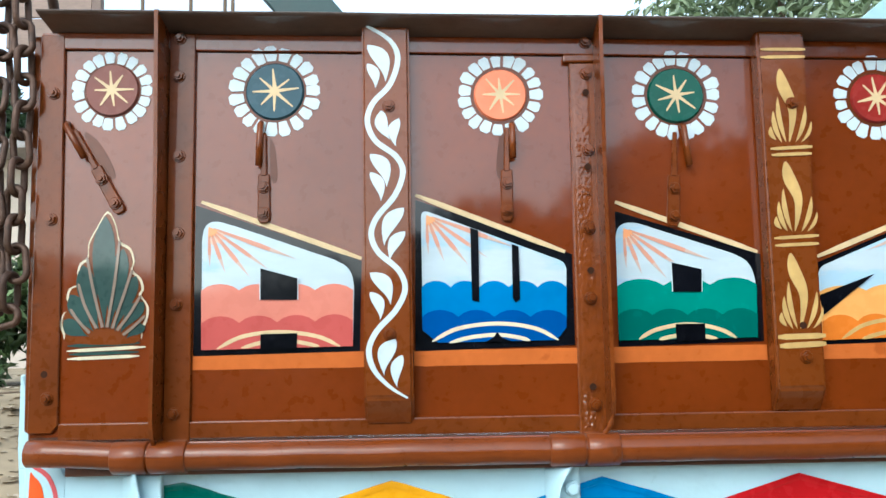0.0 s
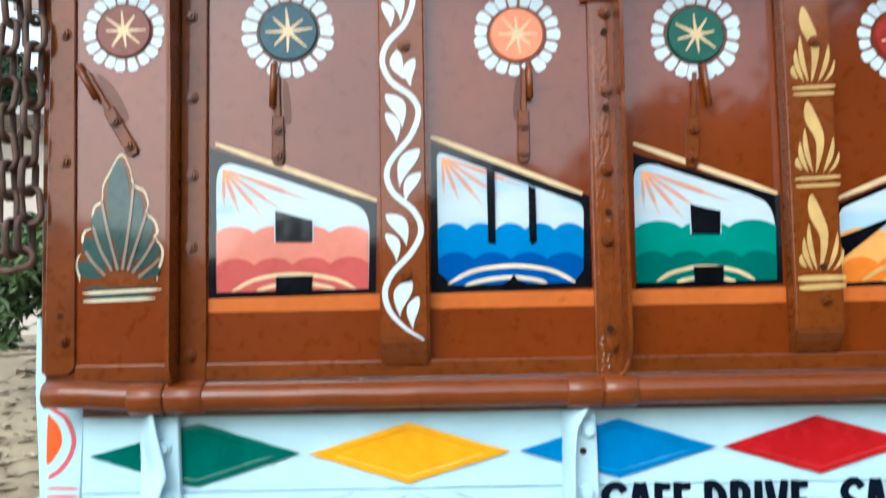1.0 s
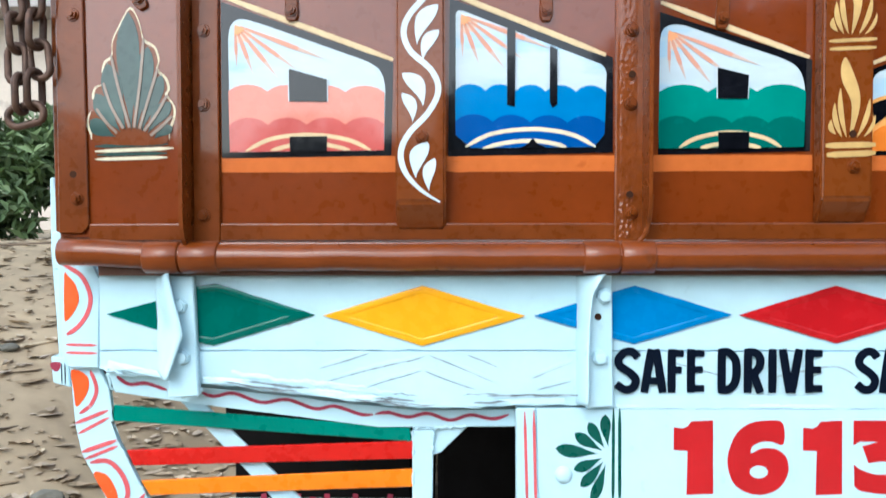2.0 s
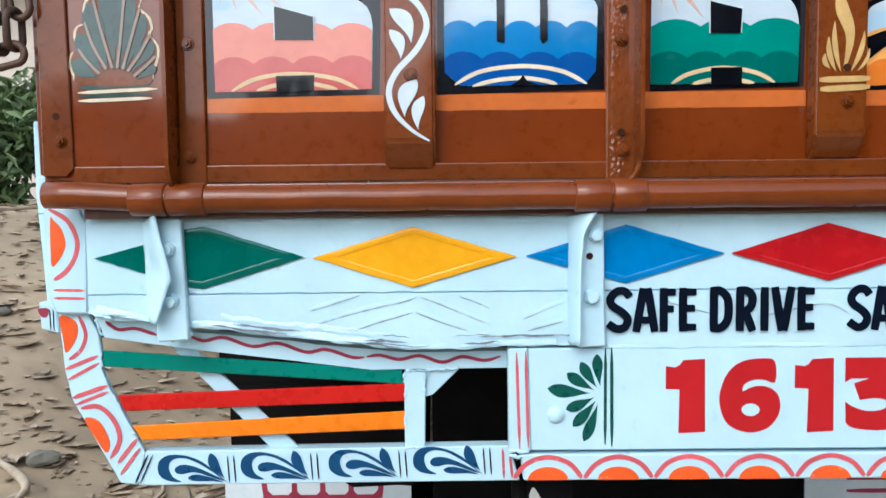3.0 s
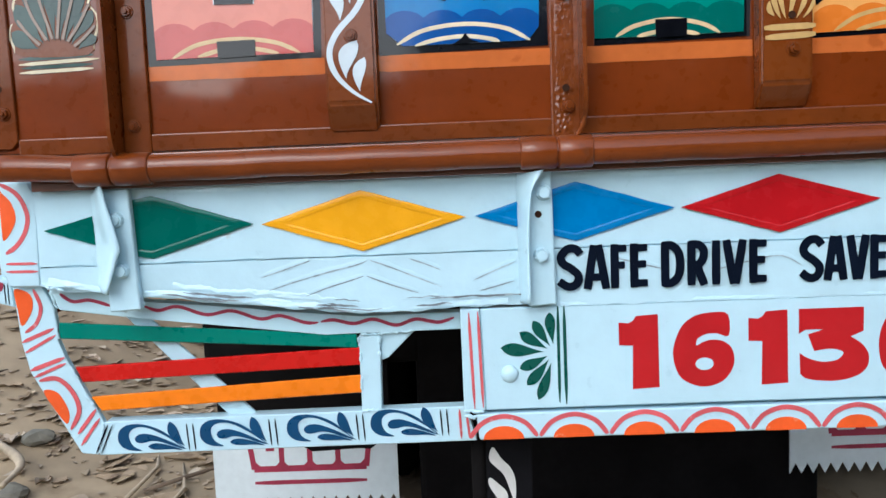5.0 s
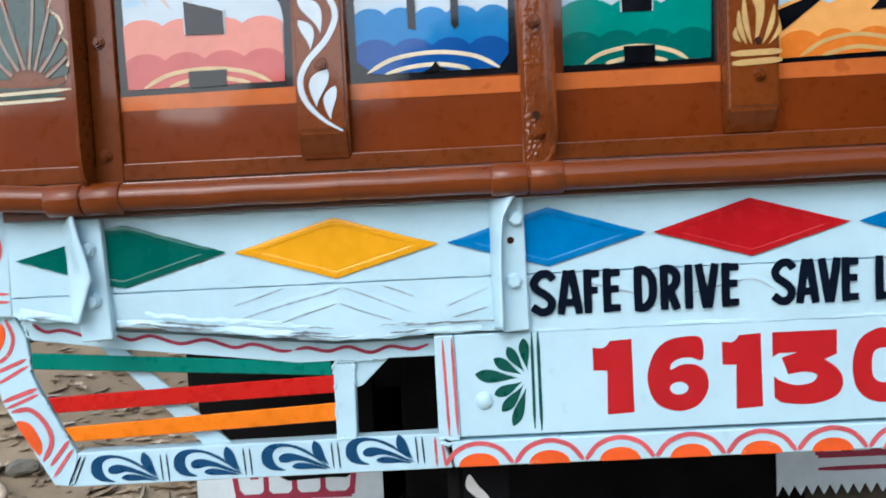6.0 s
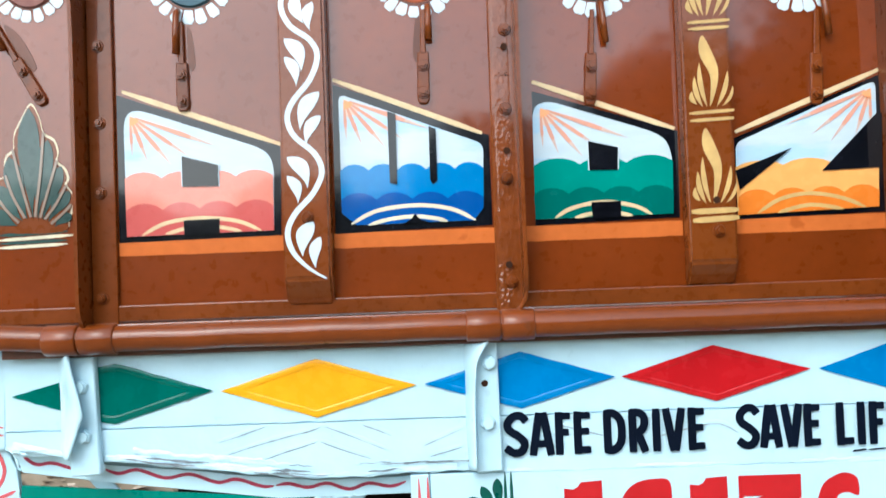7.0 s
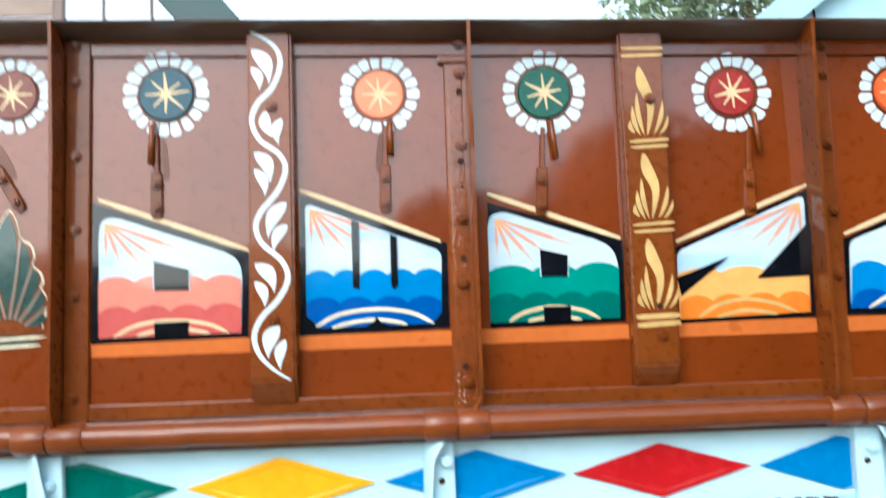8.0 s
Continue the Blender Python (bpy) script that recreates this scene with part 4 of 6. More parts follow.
part("tube", wavy_tube(PIPE_L, GX1 + 0.02, PIPE_R), "brown_tube", hinge, smooth=True)
for i in range(0, 9, 3):
    for a, b in ((knuckle[i], knuckle[i + 1] - 0.0015), (knuckle[i + 1] + 0.0015, knuckle[i + 2])):
        kn = part("knuckle", tube([(a, -0.022, PIPE_Z), (a + 0.002, -0.022, PIPE_Z), (b - 0.002, -0.022, PIPE_Z), (b, -0.022, PIPE_Z)], [PIPE_R * 1.12, PIPE_R * 1.2, PIPE_R * 1.2, PIPE_R * 1.12], 22), "brown_tube", hinge, smooth=True)
    part("knuckle_tab", block(knuckle[i + 1] + 0.003, knuckle[i + 2] - 0.004, -0.024, -0.008, PIPE_Z, GZ0 - 0.005, 0.003), "brown_bar", hinge)
part("hinge_ledge", block(PIPE_L - 0.006, GX1, -0.02, 0.03, PIPE_Z + PIPE_R - 0.004, GZ0 - 0.003), "brown", hinge)
part("hinge_back_plate", block(PIPE_L + 0.05, GX1, -0.008, 0.03, BEAM_T + 0.001, PIPE_Z + PIPE_R - 0.005), "brown_dark", hinge)

# ---- white rear crossmember ----
BY = 0.014
beam = thing("rear_crossmember", (0, 0.05, BEAM_B), "pale blue-white steel crossmember with coloured painted diamonds", "truck frame")
bx0 = (-1.1372, 1.1143)[0]


def rippled(x0, x1, z_top, z_low, y, amp, seed, nx=90, nz=8):
    """A painted plate with a battered, uneven face."""
    verts, faces = [], []
    for j in range(nz + 1):
        for i in range(nx + 1):
            x = x0 + (x1 - x0) * i / nx
            z = z_low(x) + (z_top(x) - z_low(x)) * j / nz
            edge = 1.0 - min(1, j / 2.0)
            dy = amp * noise.noise((x * 7, z * 14, seed)) + edge * 1.3 * amp * noise.noise((x * 34, z * 30, seed + 3))
            verts.append((x, y + dy, z + edge * 1.2 * amp * noise.noise((x * 30, 0, seed + 7))))
    w = nx + 1
    for j in range(nz):
        for i in range(nx):
            a = j * w + i
            faces.append((a, a + 1, a + w + 1, a + w))
    n = len(verts)
    low, top = verts[:w], verts[n - w:n]
    verts += low + [(x, y + 0.03, z) for x, _, z in low] + top + [(x, y + 0.03, z) for x, _, z in top]
    for i in range(nx):
        faces.append((n + w + i, n + w + i + 1, n + i + 1, n + i))
        faces.append((n + 2 * w + i, n + 2 * w + i + 1, n + 3 * w + i + 1, n + 3 * w + i))
    return verts, faces


LIP = ((-1.129, 1.0230), (-0.980, 1.0000), (-0.820, 0.9820), (-0.710, 0.9690), (-0.638, 0.9615), (-0.570, 0.9630), (-0.487, 0.9655), (-0.390, 0.9660), (-0.330, 0.9620), (1.300, 0.9620))


def low_edge(x):
    """The lower lip of the crossmember, which is bent up towards the truck's corner."""
    for (xa, za), (xb, zb) in zip(LIP, LIP[1:]):
        if x <= xb:
            return za + (zb - za) * step(x, xa, xb) * 0.5 + (zb - za) * max(0.0, min(1.0, (x - xa) / (xb - xa))) * 0.5
    return LIP[-1][1]


part("upper_web", rippled(bx0, 1.12, lambda x: BEAM_T, lambda x: GROOVE_Z + 0.001, BY, 0.0016, 1, 180, 6), "pale", beam, smooth=True)
part("lower_lip", rippled(bx0, 1.12, lambda x: GROOVE_Z - 0.0012, low_edge, BY - 0.002, 0.0034, 5, 300, 10), "pale", beam, smooth=True)
part("core", block(bx0 + 0.01, 1.11, BY + 0.005, 0.11, BLZ1 + 0.05, BEAM_T - 0.004), "pale", beam)
def lip_face(x, z):
    """Where the battered face of the lower lip lies."""
    return BY - 0.002 + 0.0034 * noise.noise((x * 7, z * 14, 5))


def on_lip(line, width, lift, height=0.0):
    """A narrow strip laid along a line on the lip's face, its middle raised by height."""
    mid = spline(line, 10)
    verts, faces = [], []
    for i, (x, z) in enumerate(mid):
        a, b = mid[max(i - 1, 0)], mid[min(i + 1, len(mid) - 1)]
        dx, dz = b[0] - a[0], b[1] - a[1]
        d = math.hypot(dx, dz) or 1
        fade = min(1.0, 0.15 + 5.0 * min(i, len(mid) - 1 - i) / len(mid))
        h = width * fade * (1 + 0.6 * noise.noise((x * 90, z * 90, 3))) / 2
        y = lip_face(x, z) - lift
        for side, dy in ((1, 0.0), (0, -height * fade), (-1, 0.0)):
            verts.append((x - dz / d * h * side, y + dy, z + dx / d * h * side))
    for i in range(len(mid) - 1):
        for k in range(2):
            a = 3 * i + k
            faces.append((a, a + 1, a + 4, a + 3))
    return verts, faces


for line in ([(-0.792, 1.023), (-0.752, 1.035), (-0.714, 1.047)], [(-0.789, 1.000), (-0.730, 1.017), (-0.678, 1.030), (-0.645, 1.037), (-0.625, 1.044)], [(-0.621, 1.044), (-0.597, 1.035), (-0.576, 1.026), (-0.511, 0.998)],
             [(-0.722, 0.992), (-0.688, 1.004), (-0.659, 1.012), (-0.632, 1.020)], [(-0.628, 1.020), (-0.591, 1.005), (-0.547, 0.990)], [(-0.562, 1.045), (-0.536, 1.035), (-0.513, 1.025)], [(-0.463, 1.007), (-0.432, 1.020), (-0.396, 1.034)], [(-0.454, 0.990), (-0.399, 1.004)],
             [(-0.2410, 1.0331), (-0.1719, 1.0141)], [(-0.0943, 1.0081), (-0.0429, 1.0201), (0.0084, 1.0277), (0.0429, 1.0095)]):
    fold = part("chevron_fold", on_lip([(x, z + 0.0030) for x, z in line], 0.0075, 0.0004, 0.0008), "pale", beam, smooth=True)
    # no groove is cut: its shade and dirt are a coloured strip
    part("groove", on_lip(line, 0.0019, 0.0009), "groove", fold, "dark strip for the dirt and shade of the fold's groove")



def torn(x, seed):
    return 0.5 + 0.5 * noise.noise((x * 19, seed, 0.0)) + 0.45 * noise.noise((x * 61, seed, 4.0))


def crumpled(x0, x1, z_top, z_low, y, amp, seed, nx, nz):
    """A hammered, paint-clogged strip of steel: sharp small folds whose upper edge melts into the face behind."""
    verts, faces = [], []
    for j in range(nz + 1):
        for i in range(nx + 1):
            x = x0 + (x1 - x0) * i / nx
            z = z_low(x) + (z_top(x) - z_low(x)) * j / nz
            out = amp * (0.5 * noise.noise((x * 17, z * 70, seed)) + 0.9 * noise.noise((x * 38, z * 190, seed + 2)))
            melt = (j / nz) ** 2
            verts.append((x, (y - out) * (1 - melt) + (y + 0.006) * melt, z + 0.0015 * noise.noise((x * 120, z * 120, seed))))
    w = nx + 1
    low = verts[:w]
    n = len(verts)
    verts += [(x, yy + 0.02, z) for x, yy, z in low]
    for j in range(nz):
        for i in range(nx):
            a = j * w + i
            faces.append((a, a + 1, a + w + 1, a + w))
    faces += [(n + i, n + i + 1, i + 1, i) for i in range(nx)]
    return verts, faces


# thick paint and hammered folds along the lower lip and the upper edge
part("ragged_fold", crumpled(-0.975, -0.41, lambda x: low_edge(x) + 0.012 + 0.009 * torn(x, 1), lambda x: low_edge(x) + 0.0035 - 0.002 * torn(x, 2), BY - 0.0046, 0.0015, 11, 300, 7), "pale", beam)
part("ragged_fold", crumpled(-0.93, -0.52, lambda x: low_edge(x) + 0.026 + 0.012 * torn(x, 5), lambda x: low_edge(x) + 0.014 + 0.006 * torn(x, 6), BY - 0.0034, 0.0012, 17, 240, 5), "pale", beam)
part("ragged_fold", crumpled(-1.125, -1.035, lambda x: low_edge(x) + 0.012 + 0.010 * torn(x, 3), lambda x: low_edge(x) + 0.002 - 0.003 * torn(x, 4), BY - 0.0038, 0.0018, 13, 60, 5), "pale", beam)
part("ragged_fold", crumpled(-0.33, 1.10, lambda x: low_edge(x) + 0.007 + 0.004 * torn(x, 7), lambda x: low_edge(x) + 0.001 - 0.002 * torn(x, 8), BY - 0.0026, 0.0022, 19, 520, 4), "pale", beam)
# cracks are darker strips laid on top, crease shade and grime in their colour
rr = random.Random(77)
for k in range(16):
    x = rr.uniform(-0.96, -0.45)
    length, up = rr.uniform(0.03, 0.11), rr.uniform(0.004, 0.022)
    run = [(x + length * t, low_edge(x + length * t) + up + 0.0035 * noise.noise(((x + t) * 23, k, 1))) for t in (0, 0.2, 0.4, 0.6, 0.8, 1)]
    part("fold_crack", on_lip(run, rr.uniform(0.0014, 0.0030), 0.0082), "grime_shade", beam, "dark strip for the grime and shade between hammered folds")
part("paint_ridge", rippled(-0.965, 1.10, lambda x: BEAM_T - 0.001, lambda x: BEAM_T - 0.008 - 0.006 * torn(x, 9), BY - 0.0022, 0.0016, 23, 520, 3), "pale", beam, smooth=True)


def diamond(l, t, r, b, colour, inner, clip=None):
    pts = [l, t, r, b]
    if clip:
        pts = clip
    out = []
    for i, p in enumerate(pts):
        q = pts[(i + 1) % len(pts)]
        for k in range(8):
            s = k / 8
            wob = 0.0009 * noise.noise((p[0] * 9 + k, p[1] * 7, 2))
            out.append((p[0] + (q[0] - p[0]) * s + wob, p[1] + (q[1] - p[1]) * s + wob))
    d = paint("diamond", [out], BY - 0.0032, colour, beam, colour.split("_")[1] + " painted diamond")
    if inner:
        c = ((l[0] + r[0]) / 2, (t[1] + b[1]) / 2)
        n = len(out)
        verts, faces = [], []
        for share, y in ((0.985, 0.0035), (0.93, 0.0039), (0.84, 0.0043), (0.79, 0.0042), (0.760, 0.0035)):
            for x, z in out:
                dx, dz = x - c[0], z - c[1]
                if clip and x < clip[-1][0] + 0.012:
                    dx, share_z = dx * (1 - (1 - share) * 0.15), share
                    verts.append((c[0] + dx, BY - y, c[1] + dz * share_z))
                else:
                    verts.append((c[0] + dx * share, BY - y, c[1] + dz * share))
        for ring in range(4):
            for i in range(n):
                k = (i + 1) % n
                faces.append((ring * n + i, ring * n + k, (ring + 1) * n + k, (ring + 1) * n + i))
        part("diamond_rim", (verts, faces), colour, d, "raised rim pressed into the steel", smooth=True)



diamond((-1.1251, 1.1088), (-0.9525, 1.1566), (-0.7983, 1.1076), (-0.9575, 1.0601), "d_green", False,
        [(-1.1251, 1.1088), (-1.0476, 1.1290), (-1.0457, 1.0841)])
diamond((-1.1251, 1.1088), (-0.9525, 1.1566), (-0.7983, 1.1076), (-0.9575, 1.0601), "d_green", True,
        [(-0.9916, 1.1505), (-0.9525, 1.1566), (-0.7983, 1.1076), (-0.9576, 1.0592), (-0.9891, 1.0652)])
diamond((-0.7861, 1.1064), (-0.6308, 1.1533), (-0.4713, 1.1053), (-0.6309, 1.0591), "d_yellow", True)
diamond((-0.4583, 1.1059), (-0.3025, 1.1533), (-0.1517, 1.1075), (-0.3030, 1.0624), "d_blue", True)
diamond((-0.1423, 1.1073), (0.0063, 1.1528), (0.1598, 1.1095), (0.0078, 1.0633), "d_red", True)
bl, bt, bb_ = (0.1724, 1.1092), (0.3259, 1.1587), (0.3222, 1.0686)
diamond(bl, bt, (0.479, bl[1]), bb_, "d_blue", False, [bl, (0.307, 1.1540), (0.330, 1.1495), (0.329, 1.0690), (0.311, 1.0655)])


# slogan
GLYPHS = {
    "S": [[(0.93, 0.80), (0.72, 0.93), (0.40, 0.92), (0.16, 0.76), (0.24, 0.60), (0.60, 0.46), (0.84, 0.30), (0.74, 0.12), (0.42, 0.07), (0.06, 0.20)]],
    "A": [[(0.14, 0.0), (0.42, 1.0)], [(0.86, 0.0), (0.58, 1.0)], [(0.25, 0.27), (0.75, 0.27)]],
    "F": [[(0.22, 0.0), (0.22, 1.0)], [(0.1, 0.9), (1.0, 0.9)], [(0.2, 0.52), (0.88, 0.52)]],
    "E": [[(0.22, 0.0), (0.22, 1.0)], [(0.1, 0.9), (1.0, 0.9)], [(0.2, 0.53), (0.92, 0.53)], [(0.1, 0.1), (1.0, 0.1)]],
    "D": [[(0.2, 0.0), (0.2, 1.0)], [(0.1, 0.92), (0.5, 0.92), (0.82, 0.72), (0.82, 0.28), (0.5, 0.08), (0.1, 0.08)]],
    "R": [[(0.22, 0.0), (0.22, 1.0)], [(0.1, 0.92), (0.55, 0.92), (0.82, 0.80), (0.80, 0.60), (0.55, 0.47), (0.2, 0.46)], [(0.48, 0.46), (0.86, 0.0)]],
    "I": [[(0.5, 0.0), (0.5, 1.0)]],
    "V": [[(0.14, 1.0), (0.46, 0.0)], [(0.86, 1.0), (0.54, 0.0)]],
    "L": [[(0.22, 0.0), (0.22, 1.0)], [(0.1, 0.1), (1.0, 0.1)]],
}


def slogan_word(word, x0, x1, shares):
    """One hand-painted word of broad brush strokes, letter by letter."""
    for ch, (a, b) in zip(word, shares):
        xa, xb = x0 + (x1 - x0) * a, x0 + (x1 - x0) * b
        verts, faces = [], []
        for i, line in enumerate(GLYPHS[ch]):
            flat = len(line) == 2 and abs(line[0][1] - line[1][1]) < 0.05
            pts = [(xa + (xb - xa) * u, TZ0 + (TZ1 - TZ0) * v) for u, v in line]
            v, f = slabs([ribbon(pts, 0.0112 if flat else 0.0128, (0.9, 0.9), 4)], BY - 0.0060 - 0.00012 * i, 0.0006)
            faces += [tuple(q + len(verts) for q in face) for face in f]
            verts += v
        part("letter_" + ch.lower(), (verts, faces), "ink", beam, "navy hand-painted slogan letter")


slogan_word("SAFE", *TXA, ((0.0, 0.28), (0.29, 0.58), (0.60, 0.77), (0.81, 1.0)))
slogan_word("DRIVE", *TXB, ((0.0, 0.215), (0.25, 0.44), (0.48, 0.57), (0.59, 0.81), (0.84, 1.0)))
slogan_word("SAVE", *TXC, ((0.0, 0.27), (0.28, 0.54), (0.54, 0.79), (0.81, 1.0)))
slogan_word("LIFE", *TXD, ((0.0, 0.25), (0.30, 0.43), (0.49, 0.71), (0.76, 1.0)))


# bent angle brackets
def bent_sheet(left, right, curl=0.8):
    """A steel lip that rises from its root at the left and curls over towards a free, beaten edge."""
    rows, cols = 26, 8

    def along(line, t):
        fine = spline(line, 8)
        k = t * (len(fine) - 1)
        i = min(int(k), len(fine) - 2)
        return [a + (c - a) * (k - i) for a, c in zip(fine[i], fine[i + 1])]

    verts, faces = [], []
    for depth in (0.0, 0.0035):
        for r in range(rows + 1):
            t = r / rows
            (xa, za), (xb, zb) = along(left, t), along(right, t)
            for c in range(cols + 1):
                u = c / cols
                x, z = xa + (xb - xa) * u, za + (zb - za) * u
                y = 0.0125 - 0.040 * math.sin(min(1.0, u * 1.05) * math.pi / 2) ** curl + 0.0022 * noise.noise((x * 45, z * 30, 1.0))
                verts.append((x, y + depth, z))
    w, n = cols + 1, (rows + 1) * (cols + 1)
    for r in range(rows):
        for c in range(cols):
            a = r * w + c
            faces += [(a, a + w, a + w + 1, a + 1), (n + a, n + a + 1, n + a + w + 1, n + a + w)]
        a = r * w + cols
        faces.append((a, a + w, n + a + w, n + a))
    for c in range(cols):
        a = rows * w + c
        faces += [(c, c + 1, n + c + 1, n + c), (a + 1, a, n + a, n + a + 1)]
    return verts, faces


def bracket(leg, lip, rivets, hole):
    """A flat leg riveted to the crossmember, and a lip standing out from it that knocks have bent over."""
    b = part("bracket", plate(leg, -0.004, 0.016, 0.002), "pale", beam)
    part("bent_lip", bent_sheet(*lip), "pale", b, smooth=True)
    for px, pz in rivets:
        shared("rivet", RIVET, b, pose(px, -0.004, pz, 0, 12, 0))
    if hole:
        bolts([hole], -0.0042, b, HOLE, "bolt_hole")


bracket([(-1.0285, 1.1709), (-0.9841, 1.1699), (-0.9776, 0.9823), (-1.0254, 0.9797)],
        ([(-1.0480, 1.1640), (-1.0475, 1.1318), (-1.0465, 1.0807), (-1.0480, 1.0180)], [(-1.0150, 1.1760), (-1.0098, 1.1466), (-1.0014, 1.1141), (-0.9938, 1.0799), (-0.9989, 1.0663), (-1.0181, 1.0108)], 1.7), [(-1.0047, 1.1226), (-1.0012, 1.0439)], None)
bracket([(-0.3765, 1.1716), (-0.3400, 1.1724), (-0.3373, 0.9674), (-0.3787, 0.9648)],
        ([(-0.3920, 1.1673), (-0.3925, 1.0666), (-0.3915, 0.9704)], [(-0.3529, 1.1738), (-0.3647, 1.1566), (-0.3724, 1.1401), (-0.3772, 1.0831), (-0.3783, 0.9743)]), [(-0.3524, 1.1385), (-0.3584, 1.0439)], (-0.3613, 1.1061))
bracket([(0.3320, 1.1716), (0.3780, 1.1724), (0.3790, 0.9674), (0.3320, 0.9648)],
        ([(0.3930, 1.1673), (0.3940, 1.0666), (0.3920, 0.9704)], [(0.3600, 1.1738), (0.3690, 1.1566), (0.3770, 1.1401), (0.3800, 1.0831), (0.3815, 0.9743)]), [(0.3575, 1.1380), (0.3600, 1.0450)], (0.3500, 1.1130))

# ---- corner of the body ----
corner = thing("body_corner_post", (CORN_X, 0.1, 1.0), "white corner post of the truck body with orange half discs", "truck frame")
part("post_face", plate([(-1.2096, 1.1877), (-1.1532, 1.1864), (-1.1413, 1.1622), (-1.1460, 1.0191), (-1.1959, 1.0201), (-1.2091, 1.0520)], 0.03, 0.03, 0.003), "pale", corner)
part("side_edge", plate([(-1.2352, 1.3250), (-1.2261, 1.3248), (-1.2135, 1.2037), (-1.2135, 1.0164), (-1.2243, 1.0212), (-1.2337, 1.2041)], 0.06, 0.05, 0.003), "pale", corner)
part("post_gusset", plate([(-1.2220, 1.2376), (-1.1852, 1.2349), (-1.2012, 1.2123), (-1.2109, 1.1769), (-1.2235, 1.1772)], 0.04, 0.03, 0.002), "pale", corner)
part("corner_foot", plate([(-1.2330, 1.0365), (-1.2048, 1.0313), (-1.2015, 0.9853), (-1.2305, 0.9933)], 0.05, 0.03, 0.002), "pale", corner)
paint_each("orange_half_disc", [spline([(-1.1992, 1.1698), (-1.1939, 1.1679), (-1.1822, 1.1543), (-1.1765, 1.1319), (-1.1822, 1.1142), (-1.1980, 1.0949), (-1.2003, 1.1146)], 4, True)], 0.0292, "orange_red", corner, "orange half disc")
paint_each("pink_arc", [ribbon([(-1.2017, 1.1858), (-1.1724, 1.1674), (-1.1583, 1.1359), (-1.1627, 1.1093), (-1.1777, 1.0873), (-1.1967, 1.0742)], 0.007, (0.4, 0.5)), ribbon([(-1.1987, 1.0581), (-1.1490, 1.0570)], 0.0042), ribbon([(-1.1987, 1.0455), (-1.1489, 1.0444)], 0.0042)], 0.0292, "pink", corner, "pink painted stroke")
paint("wine_corner", [spline([(-1.2338, 1.0255), (-1.2171, 1.0261), (-1.2199, 1.0133), (-1.2291, 1.0135)], 3, True)], 0.0492, "wine", corner)
paint_each("foot_line", [ribbon([(-1.2154, 1.0251), (-1.2149, 0.9920)], 0.0016), ribbon([(-1.2098, 1.0250), (-1.2095, 0.9901)], 0.0016)], 0.0492, "ink", corner)

# ---- slatted bumper frame ----
FY = 0.045
bumper = thing("bumper_frame", (-0.8, FY, BAR_B), "white welded bumper frame with green, red and orange slats", "bumper")
part("upper_rail", plate([(-1.1434, 1.0215), (-1.0400, 1.0000), (-0.9900, 0.9875), (-0.8270, 0.9715), (-0.7860, 0.9650), (-0.6410, 0.9512), (-0.4794, 0.9530), (-0.4801, 0.9248), (-0.7015, 0.9237), (-0.8462, 0.9421), (-0.9823, 0.9587), (-1.1278, 0.9791)], FY, 0.03), "pale", bumper)
wave = []
for pts in ([(-1.1243, 1.0056), (-1.1040, 0.9923), (-1.0765, 0.9936), (-1.0432, 0.9828)], [(-0.9921, 0.9818), (-0.9679, 0.9730), (-0.9357, 0.9779), (-0.8908, 0.9632), (-0.8497, 0.9679), (-0.8048, 0.9532), (-0.7729, 0.9572), (-0.7325, 0.9445), (-0.7117, 0.9440)],
            [(-0.7080, 0.9449), (-0.6871, 0.9472), (-0.6557, 0.9402), (-0.6239, 0.9459), (-0.5880, 0.9352), (-0.5562, 0.9437), (-0.5204, 0.9375), (-0.4950, 0.9443)]):
    wave.append(ribbon(pts, 0.0055, (0.4, 0.4)))
paint_each("wavy_line", wave, FY - 0.0008, "wine", bumper, "wine red wavy line")
for colour, pts in (("slat_green", [(-1.1309, 0.9580), (-0.6526, 0.9218), (-0.6514, 0.8997), (-1.1326, 0.9322)]),
                    ("slat_red", [(-1.1106, 0.8845), (-0.6451, 0.9005), (-0.6441, 0.8720), (-1.1001, 0.8591)]),
                    ("slat_orange", [(-1.0887, 0.8346), (-0.6455, 0.8553), (-0.6463, 0.8266), (-1.0734, 0.8109)])):
    part("slat", plate(pts, FY + 0.002, 0.006), colour, bumper, colour.split("_")[1] + " painted slat")
part("brace", plate([(-1.0494, 0.9849), (-1.0055, 0.9747), (-0.8193, 0.7902), (-0.8615, 0.7843)], 0.062, 0.006), "pale", bumper)
up = part("end_upright", plate([(-1.2002, 1.0227), (-1.1528, 1.0190), (-1.1366, 0.9848), (-1.1331, 0.9525), (-1.1355, 0.9295), (-1.1235, 0.8996), (-1.0698, 0.7930), (-1.0823, 0.7385), (-1.1100, 0.7418), (-1.1831, 0.8793), (-1.1920, 0.9259)], FY, 0.012), "pale", bumper)
paint_each("orange_half_disc", [spline([(-1.1970, 1.0153), (-1.1720, 1.0057), (-1.1709, 0.9809), (-1.1891, 0.9555), (-1.1938, 0.9813)], 4, True), spline([(-1.1638, 0.8481), (-1.1409, 0.8440), (-1.1252, 0.8128), (-1.1302, 0.7922), (-1.1473, 0.8160)], 4, True)], FY - 0.0008, "orange_red", up, "orange half disc")
